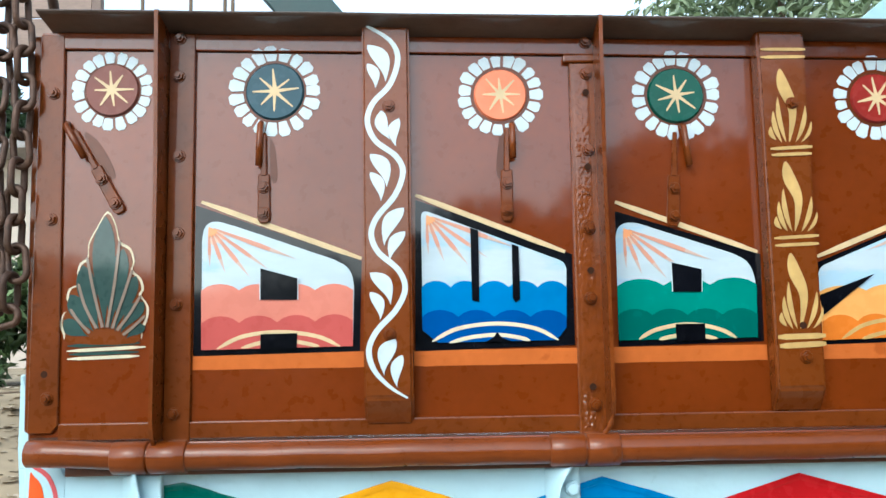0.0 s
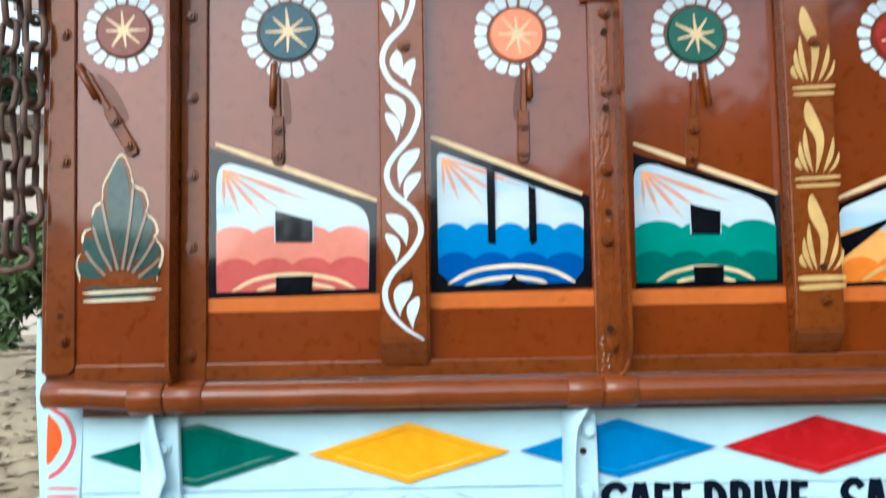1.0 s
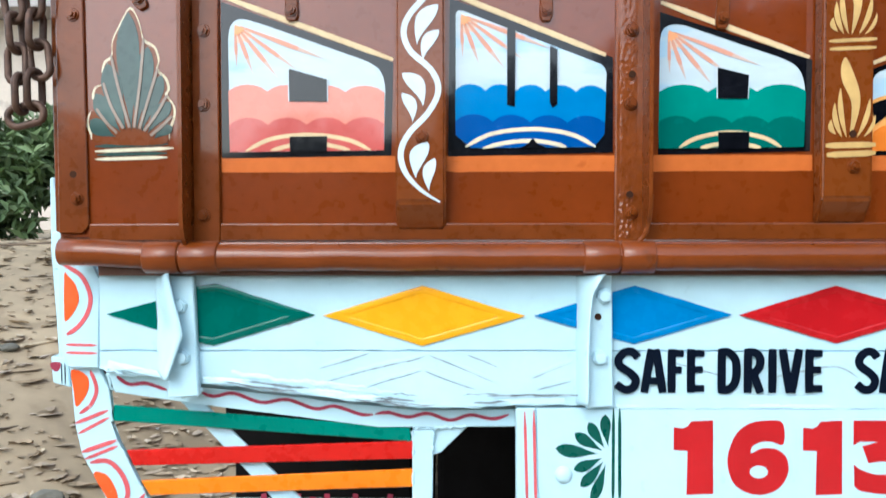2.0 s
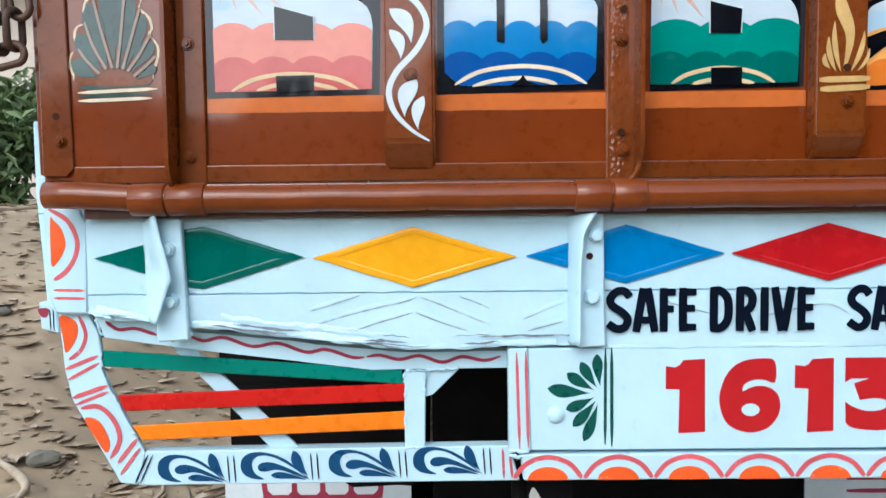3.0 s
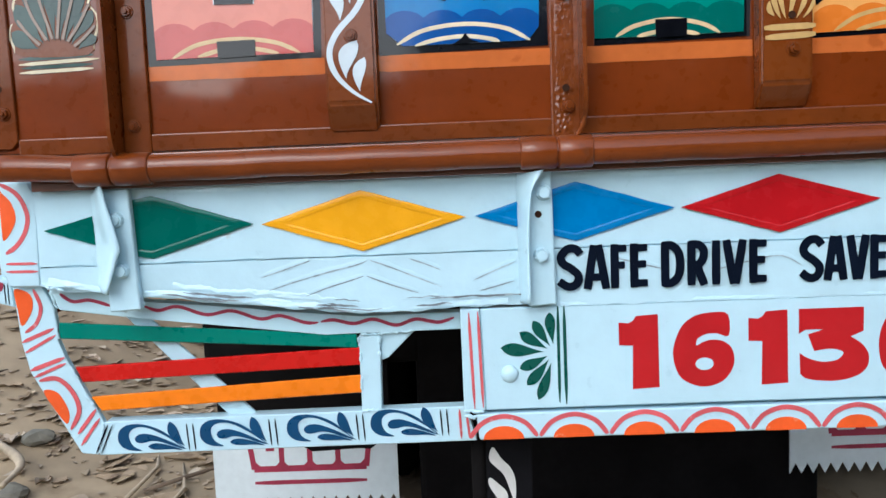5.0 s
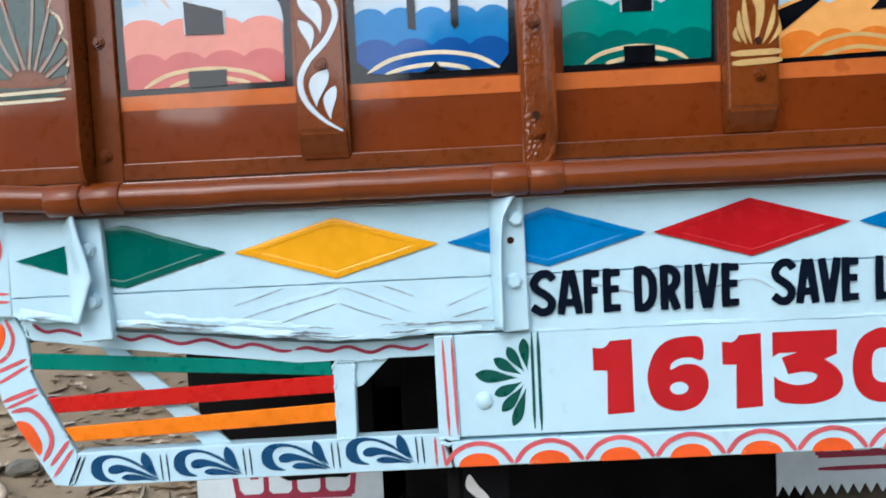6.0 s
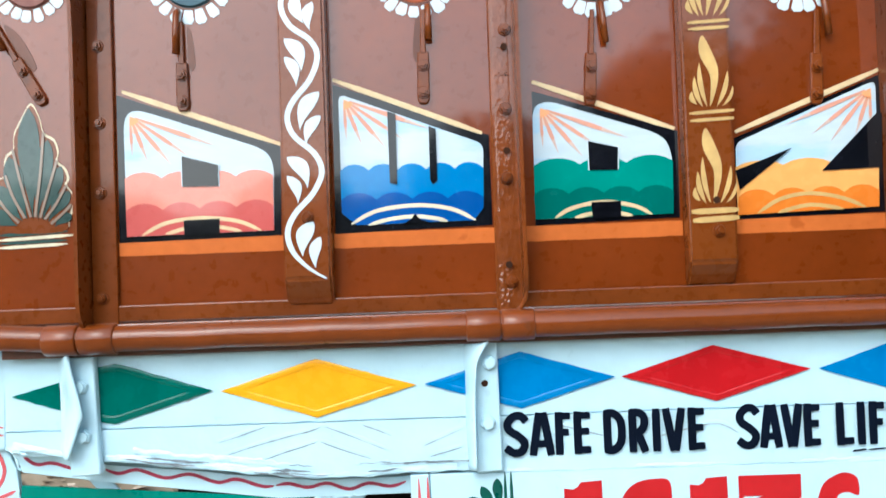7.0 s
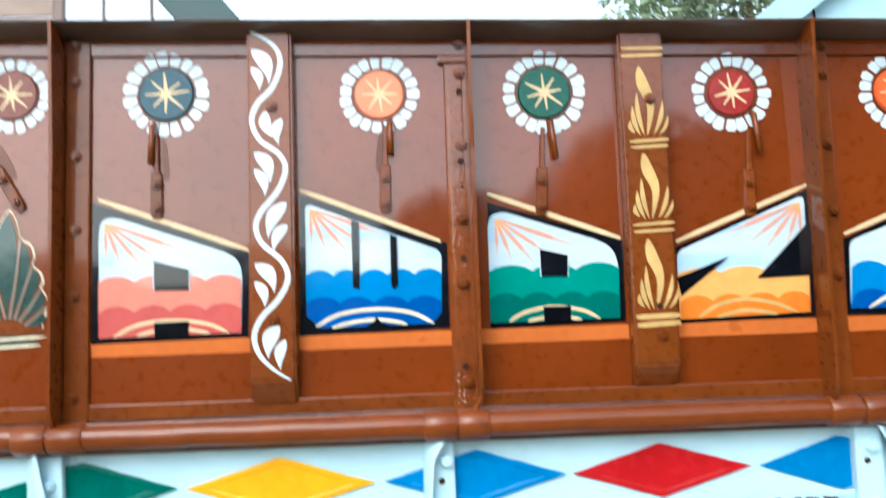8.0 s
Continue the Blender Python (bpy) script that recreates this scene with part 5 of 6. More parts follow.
paint_each("pink_arc", [ribbon([(-1.1668, 1.0147), (-1.1568, 0.9852), (-1.1658, 0.9596), (-1.1852, 0.9443)], 0.006), ribbon([(-1.1918, 0.9287), (-1.1388, 0.9498)], 0.006), ribbon([(-1.1874, 0.9119), (-1.1368, 0.9387)], 0.005),
                   ribbon([(-1.1820, 0.8821), (-1.1253, 0.9015)], 0.007), ribbon([(-1.1771, 0.8708), (-1.1240, 0.8922)], 0.005), ribbon([(-1.1692, 0.8651), (-1.1394, 0.8673), (-1.1159, 0.8435), (-1.1085, 0.8125), (-1.1243, 0.7826)], 0.0075),
                   ribbon([(-1.1127, 0.7749), (-1.0806, 0.8148)], 0.006), ribbon([(-1.1091, 0.7559), (-1.0759, 0.7997)], 0.005)], FY - 0.0008, "pink", up, "pink painted stroke")
part("rubber_edge", plate([(-0.760, 0.7420), (-0.622, 0.7420), (-0.640, 0.7290), (-0.662, 0.7312), (-0.735, 0.7275)], FY + 0.012, 0.012), "rubber", bumper, "scrap of black rubber under the rail")
rail = part("lower_rail", plate([(-1.0689, 0.7930), (-0.4824, 0.7986), (-0.4652, 0.7414), (-1.0814, 0.7375)], FY + 0.0003, 0.03), "pale", bumper)
part("inner_upright", plate([(-0.6492, 0.9195), (-0.6148, 0.9188), (-0.6172, 0.7958), (-0.6492, 0.7945)], FY + 0.001, 0.028), "pale", bumper)
part("gusset", plate([(-0.6157, 0.9256), (-0.5567, 0.9263), (-0.6032, 0.8811), (-0.6161, 0.8767)], 0.052, 0.008), "pale", bumper)
plume, ticks = [], []
for px, pz in (PL0, PL1, PL2, PL3):
    def at(dx, dy):
        return (px + dx * 0.00092, pz - dy * 0.00092)

    plume.append(spline([at(122, 27), at(108, 14), at(87, -4), at(65, -16), at(41, -22), at(19, -21), at(5, -12), at(1, 2), at(5, 15), at(19, 24), at(42, 26), at(28, 18), at(21, 4), at(23, -9), at(35, -16), at(54, -15), at(76, -5), at(98, 9)], 4, True))
    plume.append(spline([at(31, 4), at(38, -3), at(54, -4), at(76, 3), at(103, 16), at(118, 25), at(98, 19), at(76, 11), at(60, 9), at(46, 12), at(35, 11)], 4, True))
    plume.append(spline([at(54, 19), at(62, 14), at(76, 14), at(98, 20), at(115, 27), at(98, 25), at(76, 25), at(62, 24)], 4, True))
    plume.append(drop(at(119, 20), at(94, -25), 0.0165, 0.004, fat=1.6))
    ticks += [ribbon([at(124, -20), at(127, 28)], 0.0022), ribbon([at(135, -20), at(138, 28)], 0.0022)]
ticks += [ribbon([(-1.0636, 0.7882), (-1.0858, 0.7414)], 0.003), ribbon([(-1.0562, 0.7881), (-1.0774, 0.7412)], 0.002)]
paint_each("plume_stroke", plume, FY - 0.0005, "navy", rail, "navy blue painted plume")
paint_each("tick_line", ticks, FY - 0.0005, "ink", rail)

# ---- model board ----
NY = 0.012
board = thing("model_board", (0, NY, BOARD_B), "white painted steel board with red numerals and flower", "sign board")
part("board_plate", plate([BTL, (-BTL[0], BTL[1]), (-BTL[0], BOARD_B), (BTL[0] + 0.004, BOARD_B)], NY, 0.03, 0.002), "pale", board)
part("scallop_rail", plate([SRL, (-SRL[0], SRL[1]), (-SRL[0], SRB), (SRL[0] + 0.004, SRB)], NY - 0.004, 0.034, 0.002), "pale", board)
part("board_edge", plate([(-0.4851, 0.9621), (-0.4553, 0.9624), (-0.4509, 0.8006), (-0.4846, 0.7985)], NY - 0.003, 0.03), "pale", board)
paint_each("pink_line", [ribbon([(-0.4722, 0.9569), (-0.4678, 0.8042)], 0.0045), ribbon([(-0.4581, 0.9583), (-0.4545, 0.8058)], 0.0045)], NY - 0.0038, "pink", board)
paint_each("pink_line", [ribbon([(-0.4925, 0.7942), (-0.4906, 0.7456)], 0.004), ribbon([(-0.4809, 0.7828), (-0.4770, 0.7454)], 0.004)], FY - 0.0006, "pink", rail)
fc = (-0.3408, 0.8892)
petals = []
for tip, broad in (((-0.3468, 0.9506), 0.0165), ((-0.3706, 0.9388), 0.0165), ((-0.3908, 0.9219), 0.0178), ((-0.4188, 0.8988), 0.0205), ((-0.3920, 0.8661), 0.0172), ((-0.3820, 0.8400), 0.0172), ((-0.3660, 0.8170), 0.0165)):
    d = ((tip[0] - fc[0]) * 1.07, (tip[1] - fc[1]) * 1.03)
    tip = (fc[0] + d[0], fc[1] + d[1])
    petals.append(drop((fc[0] + d[0] * 0.2, fc[1] + d[1] * 0.2), tip, broad, 0.0012, fat=1.75))
paint_each("flower_petal", petals, NY - 0.0008, "leaf_green", board, "dark green petal")
paint_each("dark_line", [ribbon([(-0.3341, 0.9620), (-0.3344, 0.8091)], 0.0046), ribbon([(-0.3245, 0.9627), (-0.3239, 0.8062)], 0.0050), ribbon([(0.3165, 0.9610), (0.3170, 0.8075)], 0.0046), ribbon([(0.3270, 0.9610), (0.3272, 0.8060)], 0.0046)], NY - 0.0008, "leaf_green", board)
bm = bmesh.new()
kx, kz = (-0.4114, 0.8574)
bmesh.ops.create_uvsphere(bm, u_segments=18, v_segments=10, radius=0.014, matrix=Matrix.Translation((kx, NY, kz)) @ Matrix.Diagonal((1, 0.6, 1, 1)))
part("dome_bolt", bm, "pale", board, smooth=True)
ONE = [(0.0, 0.095), (0.24, 0.11), (0.35, 0.08), (0.44, 0.015), (0.98, 0.0), (1.0, 0.985), (0.33, 1.0), (0.35, 0.41), (0.0, 0.40)]
SIX = [(0.90, 0.04), (0.68, 0.0), (0.36, 0.04), (0.14, 0.18), (0.02, 0.41), (0.0, 0.60), (0.09, 0.83), (0.27, 0.95), (0.54, 1.0), (0.81, 0.93), (0.96, 0.78), (1.0, 0.63), (0.95, 0.48), (0.81, 0.39), (0.63, 0.37), (0.50, 0.395), (0.38, 0.44), (0.40, 0.35), (0.54, 0.29), (0.72, 0.285), (0.91, 0.32)]
THREE = [(0.0, 0.0), (0.93, 0.0), (0.925, 0.32)] + spline([(0.74, 0.39), (0.90, 0.49), (1.0, 0.63), (0.99, 0.79), (0.88, 0.90), (0.67, 0.965), (0.43, 0.98), (0.13, 0.945), (0.02, 0.875)], 4) + spline([(0.01, 0.59), (0.12, 0.66), (0.34, 0.72), (0.55, 0.70), (0.64, 0.62), (0.59, 0.57), (0.43, 0.545), (0.22, 0.57)], 4) + [(0.13, 0.345), (0.36, 0.28), (0.09, 0.28), (0.0, 0.33)]
CEE = [(0.97, 0.08), (0.70, 0.0), (0.43, 0.04), (0.16, 0.15), (0.01, 0.38), (0.0, 0.61), (0.09, 0.81), (0.34, 0.95), (0.64, 1.0), (0.92, 0.985), (1.0, 0.95), (1.0, 0.65), (0.84, 0.72), (0.64, 0.73), (0.47, 0.66), (0.43, 0.51), (0.46, 0.35), (0.57, 0.28), (0.77, 0.27), (0.99, 0.31)]


def numeral(shape, x0, x1, smooth=False, hole=None):
    """A hand-painted numeral, its outline in shares of the rectangle that it fills, counted from the upper edge."""
    pts = [(x0 + (x1 - x0) * u, NZ1 + (NZ0 - NZ1) * v) for u, v in (spline(shape, 3, True) if smooth else shape)]
    mark = paint("numeral", [pts], NY - 0.0008, "num_red", board, "red painted numeral")
    if hole:
        u, v, ru, rv = hole
        paint("numeral_gap", [[(x0 + (x1 - x0) * (u + ru * math.cos(a * 0.35)), NZ1 + (NZ0 - NZ1) * (v + rv * math.sin(a * 0.35))) for a in range(18)]], NY - 0.0013, "pale", mark)


numeral(ONE, *N1)
numeral(SIX, *N6, True, (0.51, 0.69, 0.15, 0.085))
numeral(ONE, *N1B)
numeral(THREE, *N3)
numeral(CEE, *NC, True)
arch, half = [], []
for k in range(10):
    x = ARX + ARS * k
    if x > -SRL[0] - 0.03:
        break
    arch.append(ribbon([(x - ARS * 0.48, SRB + 0.004), (x - ARS * 0.30, SRB + 0.027), (x, SRB + 0.037), (x + ARS * 0.30, SRB + 0.027), (x + ARS * 0.48, SRB + 0.004)], 0.0075, (0.6, 0.6)))
    half.append([(x + ARS * 0.29 * math.cos(radians(d)), SRB + 0.0005 + 0.021 * math.sin(radians(d))) for d in range(0, 181, 15)])
paint_each("pink_arch", arch, NY - 0.0048, "pink", board, "pink painted arch")
paint_each("orange_half_disc", half, NY - 0.0048, "orange_red", board, "orange half disc")

# ---- under the truck ----
FLY = 1.36


def mud_flap(x0, x1, z0, z1, bars):
    flap = thing("mud_flap", ((x0 + x1) / 2, FLY, z1), "grey-white rubber mud flap with red bars and toothed hem", "mud flap", "rear mud flaps")
    n = 16
    hem = []
    for i in range(n):
        a = x0 + (x1 - x0) * i / n
        hem += [(a, z0), (a + (x1 - x0) / n * 0.5, z0 + 0.034)]
    part("sheet", slabs([hem + [(x1, z0), (x1, z1), (x0, z1)]], FLY, 0.008), "flap", flap)
    a, b = x0 + 0.13, x1 - 0.10
    zb = bars
    w = (b - a) / 4
    shapes = [ribbon([(a, zb), (b, zb)], 0.020, (1, 1)), ribbon([(a, zb - 0.045), (b, zb - 0.045)], 0.014, (0.6, 0.6))]
    for i in range(5):
        shapes.append(ribbon([(a + w * i - (0.02 if i == 0 else -0.02 if i == 4 else 0), zb + 0.16), (a + w * i, zb)], 0.017, (1, 1)))
    for i in range(4):
        shapes.append([(a + w * i + 0.006, zb + 0.008), (a + w * i + 0.022, zb + 0.008), (a + w * i + 0.006, zb + 0.024)])
        shapes.append([(a + w * (i + 1) - 0.006, zb + 0.008), (a + w * (i + 1) - 0.022, zb + 0.008), (a + w * (i + 1) - 0.006, zb + 0.024)])
    shapes.append(ribbon([(a + w * 0.45, zb + 0.07), (a + w * 0.75, zb + 0.07)], 0.022, (1, 1)))
    shapes.append(ribbon([(a + w * 1.5, zb + 0.09), (a + w * 1.5, zb + 0.15)], 0.018, (1, 1)))
    paint_each("red_bar", shapes, FLY - 0.001, "wine", flap, "wine red bar")
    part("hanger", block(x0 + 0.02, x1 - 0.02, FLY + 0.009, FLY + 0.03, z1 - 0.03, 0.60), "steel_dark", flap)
    return flap


mud_flap(FLAPL, FLAPR, FLAPZ - 0.128, 0.38, FLAPZ)
mud_flap(FLAP2L, FLAP2L + FLAPR - FLAPL, FLAPB, 0.44, FLAPB + 0.128)

strap = thing("hanging_strap", (-0.4399, 0.7275)[:1] + (0.083, 0.8), "black hanging strap with a grey-white painted leaf", "strap")
part("strap_sheet", plate([(-0.4507, 0.7463), (-0.3741, 0.7469), (-0.3767, 0.5111), (-0.4545, 0.5121)], 0.085, 0.006), "rubber", strap)
paint_each("painted_leaf", [spline([(-0.4401, 0.7160), (-0.4264, 0.6965), (-0.4107, 0.6788), (-0.4035, 0.6545), (-0.4058, 0.6205), (-0.4131, 0.6400), (-0.4239, 0.6693), (-0.4461, 0.6939)], 5, True),
                     spline([(-0.4466, 0.6639), (-0.4336, 0.6540), (-0.4178, 0.6353), (-0.4211, 0.6060), (-0.4367, 0.6307), (-0.4486, 0.6523)], 5, True)], 0.0842, "leaf_white", strap, "grey-white painted leaf")
part("strap_rod", tube([(-0.4644, 0.7546)[:1] + (0.09, 0.86), (-0.4645, 0.6361)[:1] + (0.09, 0.45)], 0.012), "steel_dark", strap, smooth=True)


def wheel(x, y):
    prof = [(-0.13, 0.30), (-0.14, 0.40), (-0.13, 0.48), (-0.10, 0.51), (0.10, 0.51), (0.13, 0.48), (0.14, 0.40), (0.13, 0.30)]
    seg = 40
    verts, faces = [], []
    for a in range(seg):
        c, s = math.cos(2 * math.pi * a / seg), math.sin(2 * math.pi * a / seg)
        verts += [(x + dx, y + r * c, 0.51 + r * s) for dx, r in prof]
    n = len(prof)
    for a in range(seg):
        for i in range(n):
            b = (a + 1) % seg
            faces.append((a * n + i, a * n + (i + 1) % n, b * n + (i + 1) % n, b * n + i))
    tyre = part("wheel", (verts, faces), "rubber", chassis, "black rubber tyre", smooth=True)
    bm = bmesh.new()
    bmesh.ops.create_cone(bm, cap_ends=True, segments=32, radius1=0.31, radius2=0.27, depth=0.2, matrix=Matrix.Translation((x, y, 0.51)) @ pose(0, 0, 0, 0, 90, 0))
    part("rim", bm, "steel_dark", tyre)


chassis = thing("truck_chassis", (0, 2.0, 0.51), "dark steel truck chassis with axle, rails and added shade blocks", "chassis")
for x in (-1.14, -0.81, 0.81, 1.14):
    wheel(x, 2.0)
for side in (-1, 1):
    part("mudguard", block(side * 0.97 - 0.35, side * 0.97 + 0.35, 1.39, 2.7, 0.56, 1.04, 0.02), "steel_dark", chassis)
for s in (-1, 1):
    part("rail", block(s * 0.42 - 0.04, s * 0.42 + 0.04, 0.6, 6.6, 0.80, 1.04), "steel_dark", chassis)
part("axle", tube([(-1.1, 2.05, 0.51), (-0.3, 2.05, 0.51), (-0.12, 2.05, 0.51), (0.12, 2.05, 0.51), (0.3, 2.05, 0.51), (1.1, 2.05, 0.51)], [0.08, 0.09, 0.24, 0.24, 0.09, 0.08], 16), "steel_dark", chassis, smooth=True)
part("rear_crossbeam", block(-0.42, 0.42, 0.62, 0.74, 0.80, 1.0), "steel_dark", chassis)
# added near-black blocks that stand in for shade and hide the lit ground
part("dark_block_mid", block(-0.64, 0.64, 1.39, 2.9, 0.05, 0.75, 0.02), "steel_dark", chassis)
part("dark_block_far", block(-1.08, 1.08, 3.0, 4.2, 0.25, 0.95, 0.03), "steel_dark", chassis)
part("dark_block_front", block(-1.1, 1.1, 5.0, 7.0, 0.25, 1.0, 0.03), "steel_dark", chassis)

# ---- cargo body ----
body = thing("cargo_body", (0, 3.0, 1.04), "brown and pale blue cargo body of a truck", "truck body")
part("bed_floor", block(-1.17, 1.17, 0.125, 5.0, 1.05, 1.13), "dark_wood", body)
for s in (-1, 1):
    part("side_wall", block(s * 1.20 - 0.025, s * 1.20 + 0.025, 0.115, 5.0, BEAM_B, GZT - 0.01), "brown", body)
part("headboard", block(-1.17, 1.17, 4.95, 5.0, 1.13, GZT - 0.03), "brown_dark", body)
part("leaning_bar", plate([(-0.8250, 1.9458), (-0.7033, 1.9421), LB1, LB2], 0.12, 0.03), "tarp", body, "dark teal leaning bar")
part("pale_board", plate([(0.5070, 2.1460), (0.6361, 2.1425), PB1, PB2], 0.74, 0.03), "board", body, "pale blue board")
part("pale_board", plate([(0.6422, 2.1536), PB3, PB4, (1.0056, 2.1436)], 0.79, 0.03), "board", body, "pale blue board")
for a, b in (((0.6777, 2.1526), (0.6699, 2.2115)), ((0.7054, 2.1518), (0.6990, 2.2266))):
    part("board_joint", slabs([ribbon([a, b], 0.006, (1, 1))], 0.786, 0.003), "steel_dark", body)

# ---- chain ----
chain = thing("chain", (CHX, -0.02, CHZ), "rusty brown steel chain hanging doubled beside the tailgate", "chain")


def link_mesh():
    path = []
    for i in range(20):
        a = 2 * math.pi * i / 20
        path.append((0.0150 * math.cos(a), 0, 0.0150 * math.sin(a) + (0.0135 if math.sin(a) > 0 else -0.0135)))
    v, f = tube(path + [path[0]], 0.0056, 9, False)
    me = bpy.data.meshes.new("link")
    me.from_pydata(v, [], f)
    for p in me.polygons:
        p.use_smooth = True
    me.materials.append(M["chain"])
    return me


LINK = link_mesh()
PITCH = 0.0455
rr = random.Random(11)
for strand, x in ((0, CHXA), (1, CHXB)):
    i = 0
    z = CHZ + 0.045 + 0.006 * strand
    while z < GZT + 0.14:
        sway = 0.004 * math.sin(i * 0.9 + strand * 2)
        shared("link", LINK, chain, pose(x + sway + (0.010 * (1 - i) if i < 1 else 0) * (1 if strand == 0 else -1), -0.02 + 0.003 * math.sin(i * 1.7), z, rr.uniform(-6, 6), rr.uniform(-7, 7), (76 if i % 2 == 0 else -8) + rr.uniform(-9, 9)))
        z += PITCH
        i += 1
shared("link", LINK, chain, pose((CHXA + CHXB) / 2, -0.024, CHZ + 0.012, 10, 78, 8))
part("hook", tube([(CHXA, -0.02, GZT + 0.15), (CHXA + 0.01, -0.02, GZT + 0.18), (CHXB - 0.008, 0.02, GZT + 0.19), (CHXB - 0.012, 0.10, GZT + 0.12), (CHXB, 0.14, GZT - 0.03)], 0.009), "chain", chain, smooth=True)


# ---- litter on the ground ----
def leaf_litter(count, seed, region, size, lift):
    """Dry leaves lying almost flat: ragged outlines round a midrib, curled or folded a little, each one different."""
    rr = random.Random(seed)
    verts, faces = [], []
    for _ in range(count):
        x, y = region(rr)
        z = ground_height(x, y) + 0.003 + lift * rr.random()
        l, w = size * rr.uniform(0.5, 1.5), size * rr.uniform(0.30, 0.75)
        m = pose(x, y, z, rr.uniform(-4, 4), rr.uniform(-4, 4), rr.uniform(0, 360))
        curl, bend = rr.uniform(-0.10, 0.30) * w, rr.uniform(-0.12, 0.12) * l
        i, n = len(verts), 5
        for k in range(n + 1):
            s = k / n
            half = w / 2 * math.sin(math.pi * min(0.97, max(0.05, s)) ** 0.8) * rr.uniform(0.65, 1.15)
            mid = bend * math.sin(math.pi * s)
            verts += [tuple(m @ Vector((l * (s - 0.5), mid - half, curl * rr.uniform(0.5, 1.1)))), tuple(m @ Vector((l * (s - 0.5), mid, 0.0))), tuple(m @ Vector((l * (s - 0.5), mid + half * rr.uniform(0.7, 1.1), curl * rr.uniform(0.3, 1.0))))]
        for k in range(n):
            a = i + 3 * k
            faces += [(a, a + 3, a + 4, a + 1), (a + 1, a + 4, a + 5, a + 2)]
    return verts, faces


def yard(rr):
    d = rr.random()
    return (rr.uniform(-5.2, 0.8) if d < 0.75 else rr.uniform(-7, 5), rr.uniform(0.3, 5.0) if d < 0.75 else rr.uniform(-6, 9))


tagged(part("dry_leaves", leaf_litter(1900, 3, yard, 0.115, 0.006), "litter", None), "scattered curled brown dry leaves on soil", "leaves", kind="stuff")
tagged(part("pale_dry_leaves", leaf_litter(900, 4, yard, 0.075, 0.008), "litter_pale", None), "scattered pale straw-coloured dry leaves on soil", "leaves", kind="stuff")
tagged(part("leaf_crumbs", leaf_litter(5500, 5, yard, 0.040, 0.005), "litter", None), "broken crumbs of dry leaves on soil", "leaves", kind="stuff")
tagged(part("paper_scraps", leaf_litter(40, 6, lambda q: (q.uniform(-4.6, -1.8), q.uniform(1.2, 5.0)), 0.07, 0.012), "paper", None), "small dusty white paper scraps littering the soil", "litter", kind="stuff")
for k in range(14):
    rr = random.Random(k + 50)
    x, y = rr.uniform(-4.2, -1.5), rr.uniform(1.2, 4.5)
    l, a = rr.uniform(0.3, 0.9), rr.uniform(0, 3.1)
    z = ground_height(x, y) + 0.02
    tw = part("twig", tube([(x, y, z), (x + 0.5 * l * math.cos(a), y + 0.5 * l * math.sin(a), z + 0.02), (x + l * math.cos(a + 0.2), y + l * math.sin(a + 0.2), z - 0.006)], [0.009, 0.007, 0.004], 7), "litter_pale" if k % 3 else "bark", None, smooth=True)
    tagged(tw, "thin dry twig lying on the leaf-strewn soil", "twig", "twigs on the ground")
gz = ground_height(-2.3, 1.92)
branch = part("branch", tube(spline([(-2.75, 2.12, gz + 0.03), (-2.42, 2.00, gz + 0.045), (-2.27, 1.90, gz + 0.035), (-2.13, 1.74, gz + 0.02), (-2.10, 1.55, gz + 0.012)], 6), [0.020 + 0.004 * math.sin(k * 0.5) - 0.0003 * k for k in range(25)], 10), "litter_pale", None, smooth=True)
tagged(branch, "pale barkless bent branch lying on the soil", "branch")
for k in range(10):
    rr = random.Random(k + 80)
    x, y = (LEAFX, LEAFY) if k == 0 else (rr.uniform(-4.2, -1.6), rr.uniform(1.6, 4.8))
    r = 0.055 if k == 0 else rr.uniform(0.02, 0.055)
    bm = bmesh.new()
    bmesh.ops.create_icosphere(bm, subdivisions=2, radius=r, matrix=Matrix.Translation((x, y, ground_height(x, y) + r * 0.35)) @ Matrix.Diagonal((1.2, 0.9, 0.6, 1)))
    for v in bm.verts:
        v.co += v.normal * r * 0.5 * noise.noise(v.co * (2.2 / r) * 0.4)
    tagged(part("stone", bm, "stone", None), "small grey stone lying on the soil", "stone", "stones on the ground")


# ---- plants ----
def leaf_cloud(rr, blobs, count, size):
    """Loose leaves, each two bent faces, spread through and round the given balls."""
    verts, faces = [], []
    total = sum(b[3] ** 2 for b in blobs)
    for bx_, by_, bz_, br in blobs:
        for _ in range(int(count * br ** 2 / total)):
            d = Vector((rr.gauss(0, 1), rr.gauss(0, 1), rr.gauss(0, 1))).normalized() * br * rr.uniform(0.45, 1.12)
            m = Matrix.Translation((bx_ + d.x, by_ + d.y, bz_ + d.z * 0.85)) @ Euler((rr.uniform(-1, 1), rr.uniform(-1, 1), rr.uniform(0, 6.3))).to_matrix().to_4x4()
            l, w = size * rr.uniform(0.6, 1.3), size * rr.uniform(0.25, 0.42)
            i = len(verts)
            for p in ((-l / 2, 0, 0), (0, -w / 2, 0.12 * l), (l / 2, 0, -0.08 * l), (0, w / 2, 0.12 * l)):
                verts.append(tuple(m @ Vector(p)))
            faces += [(i, i + 1, i + 2), (i, i + 2, i + 3)]
    return verts, faces


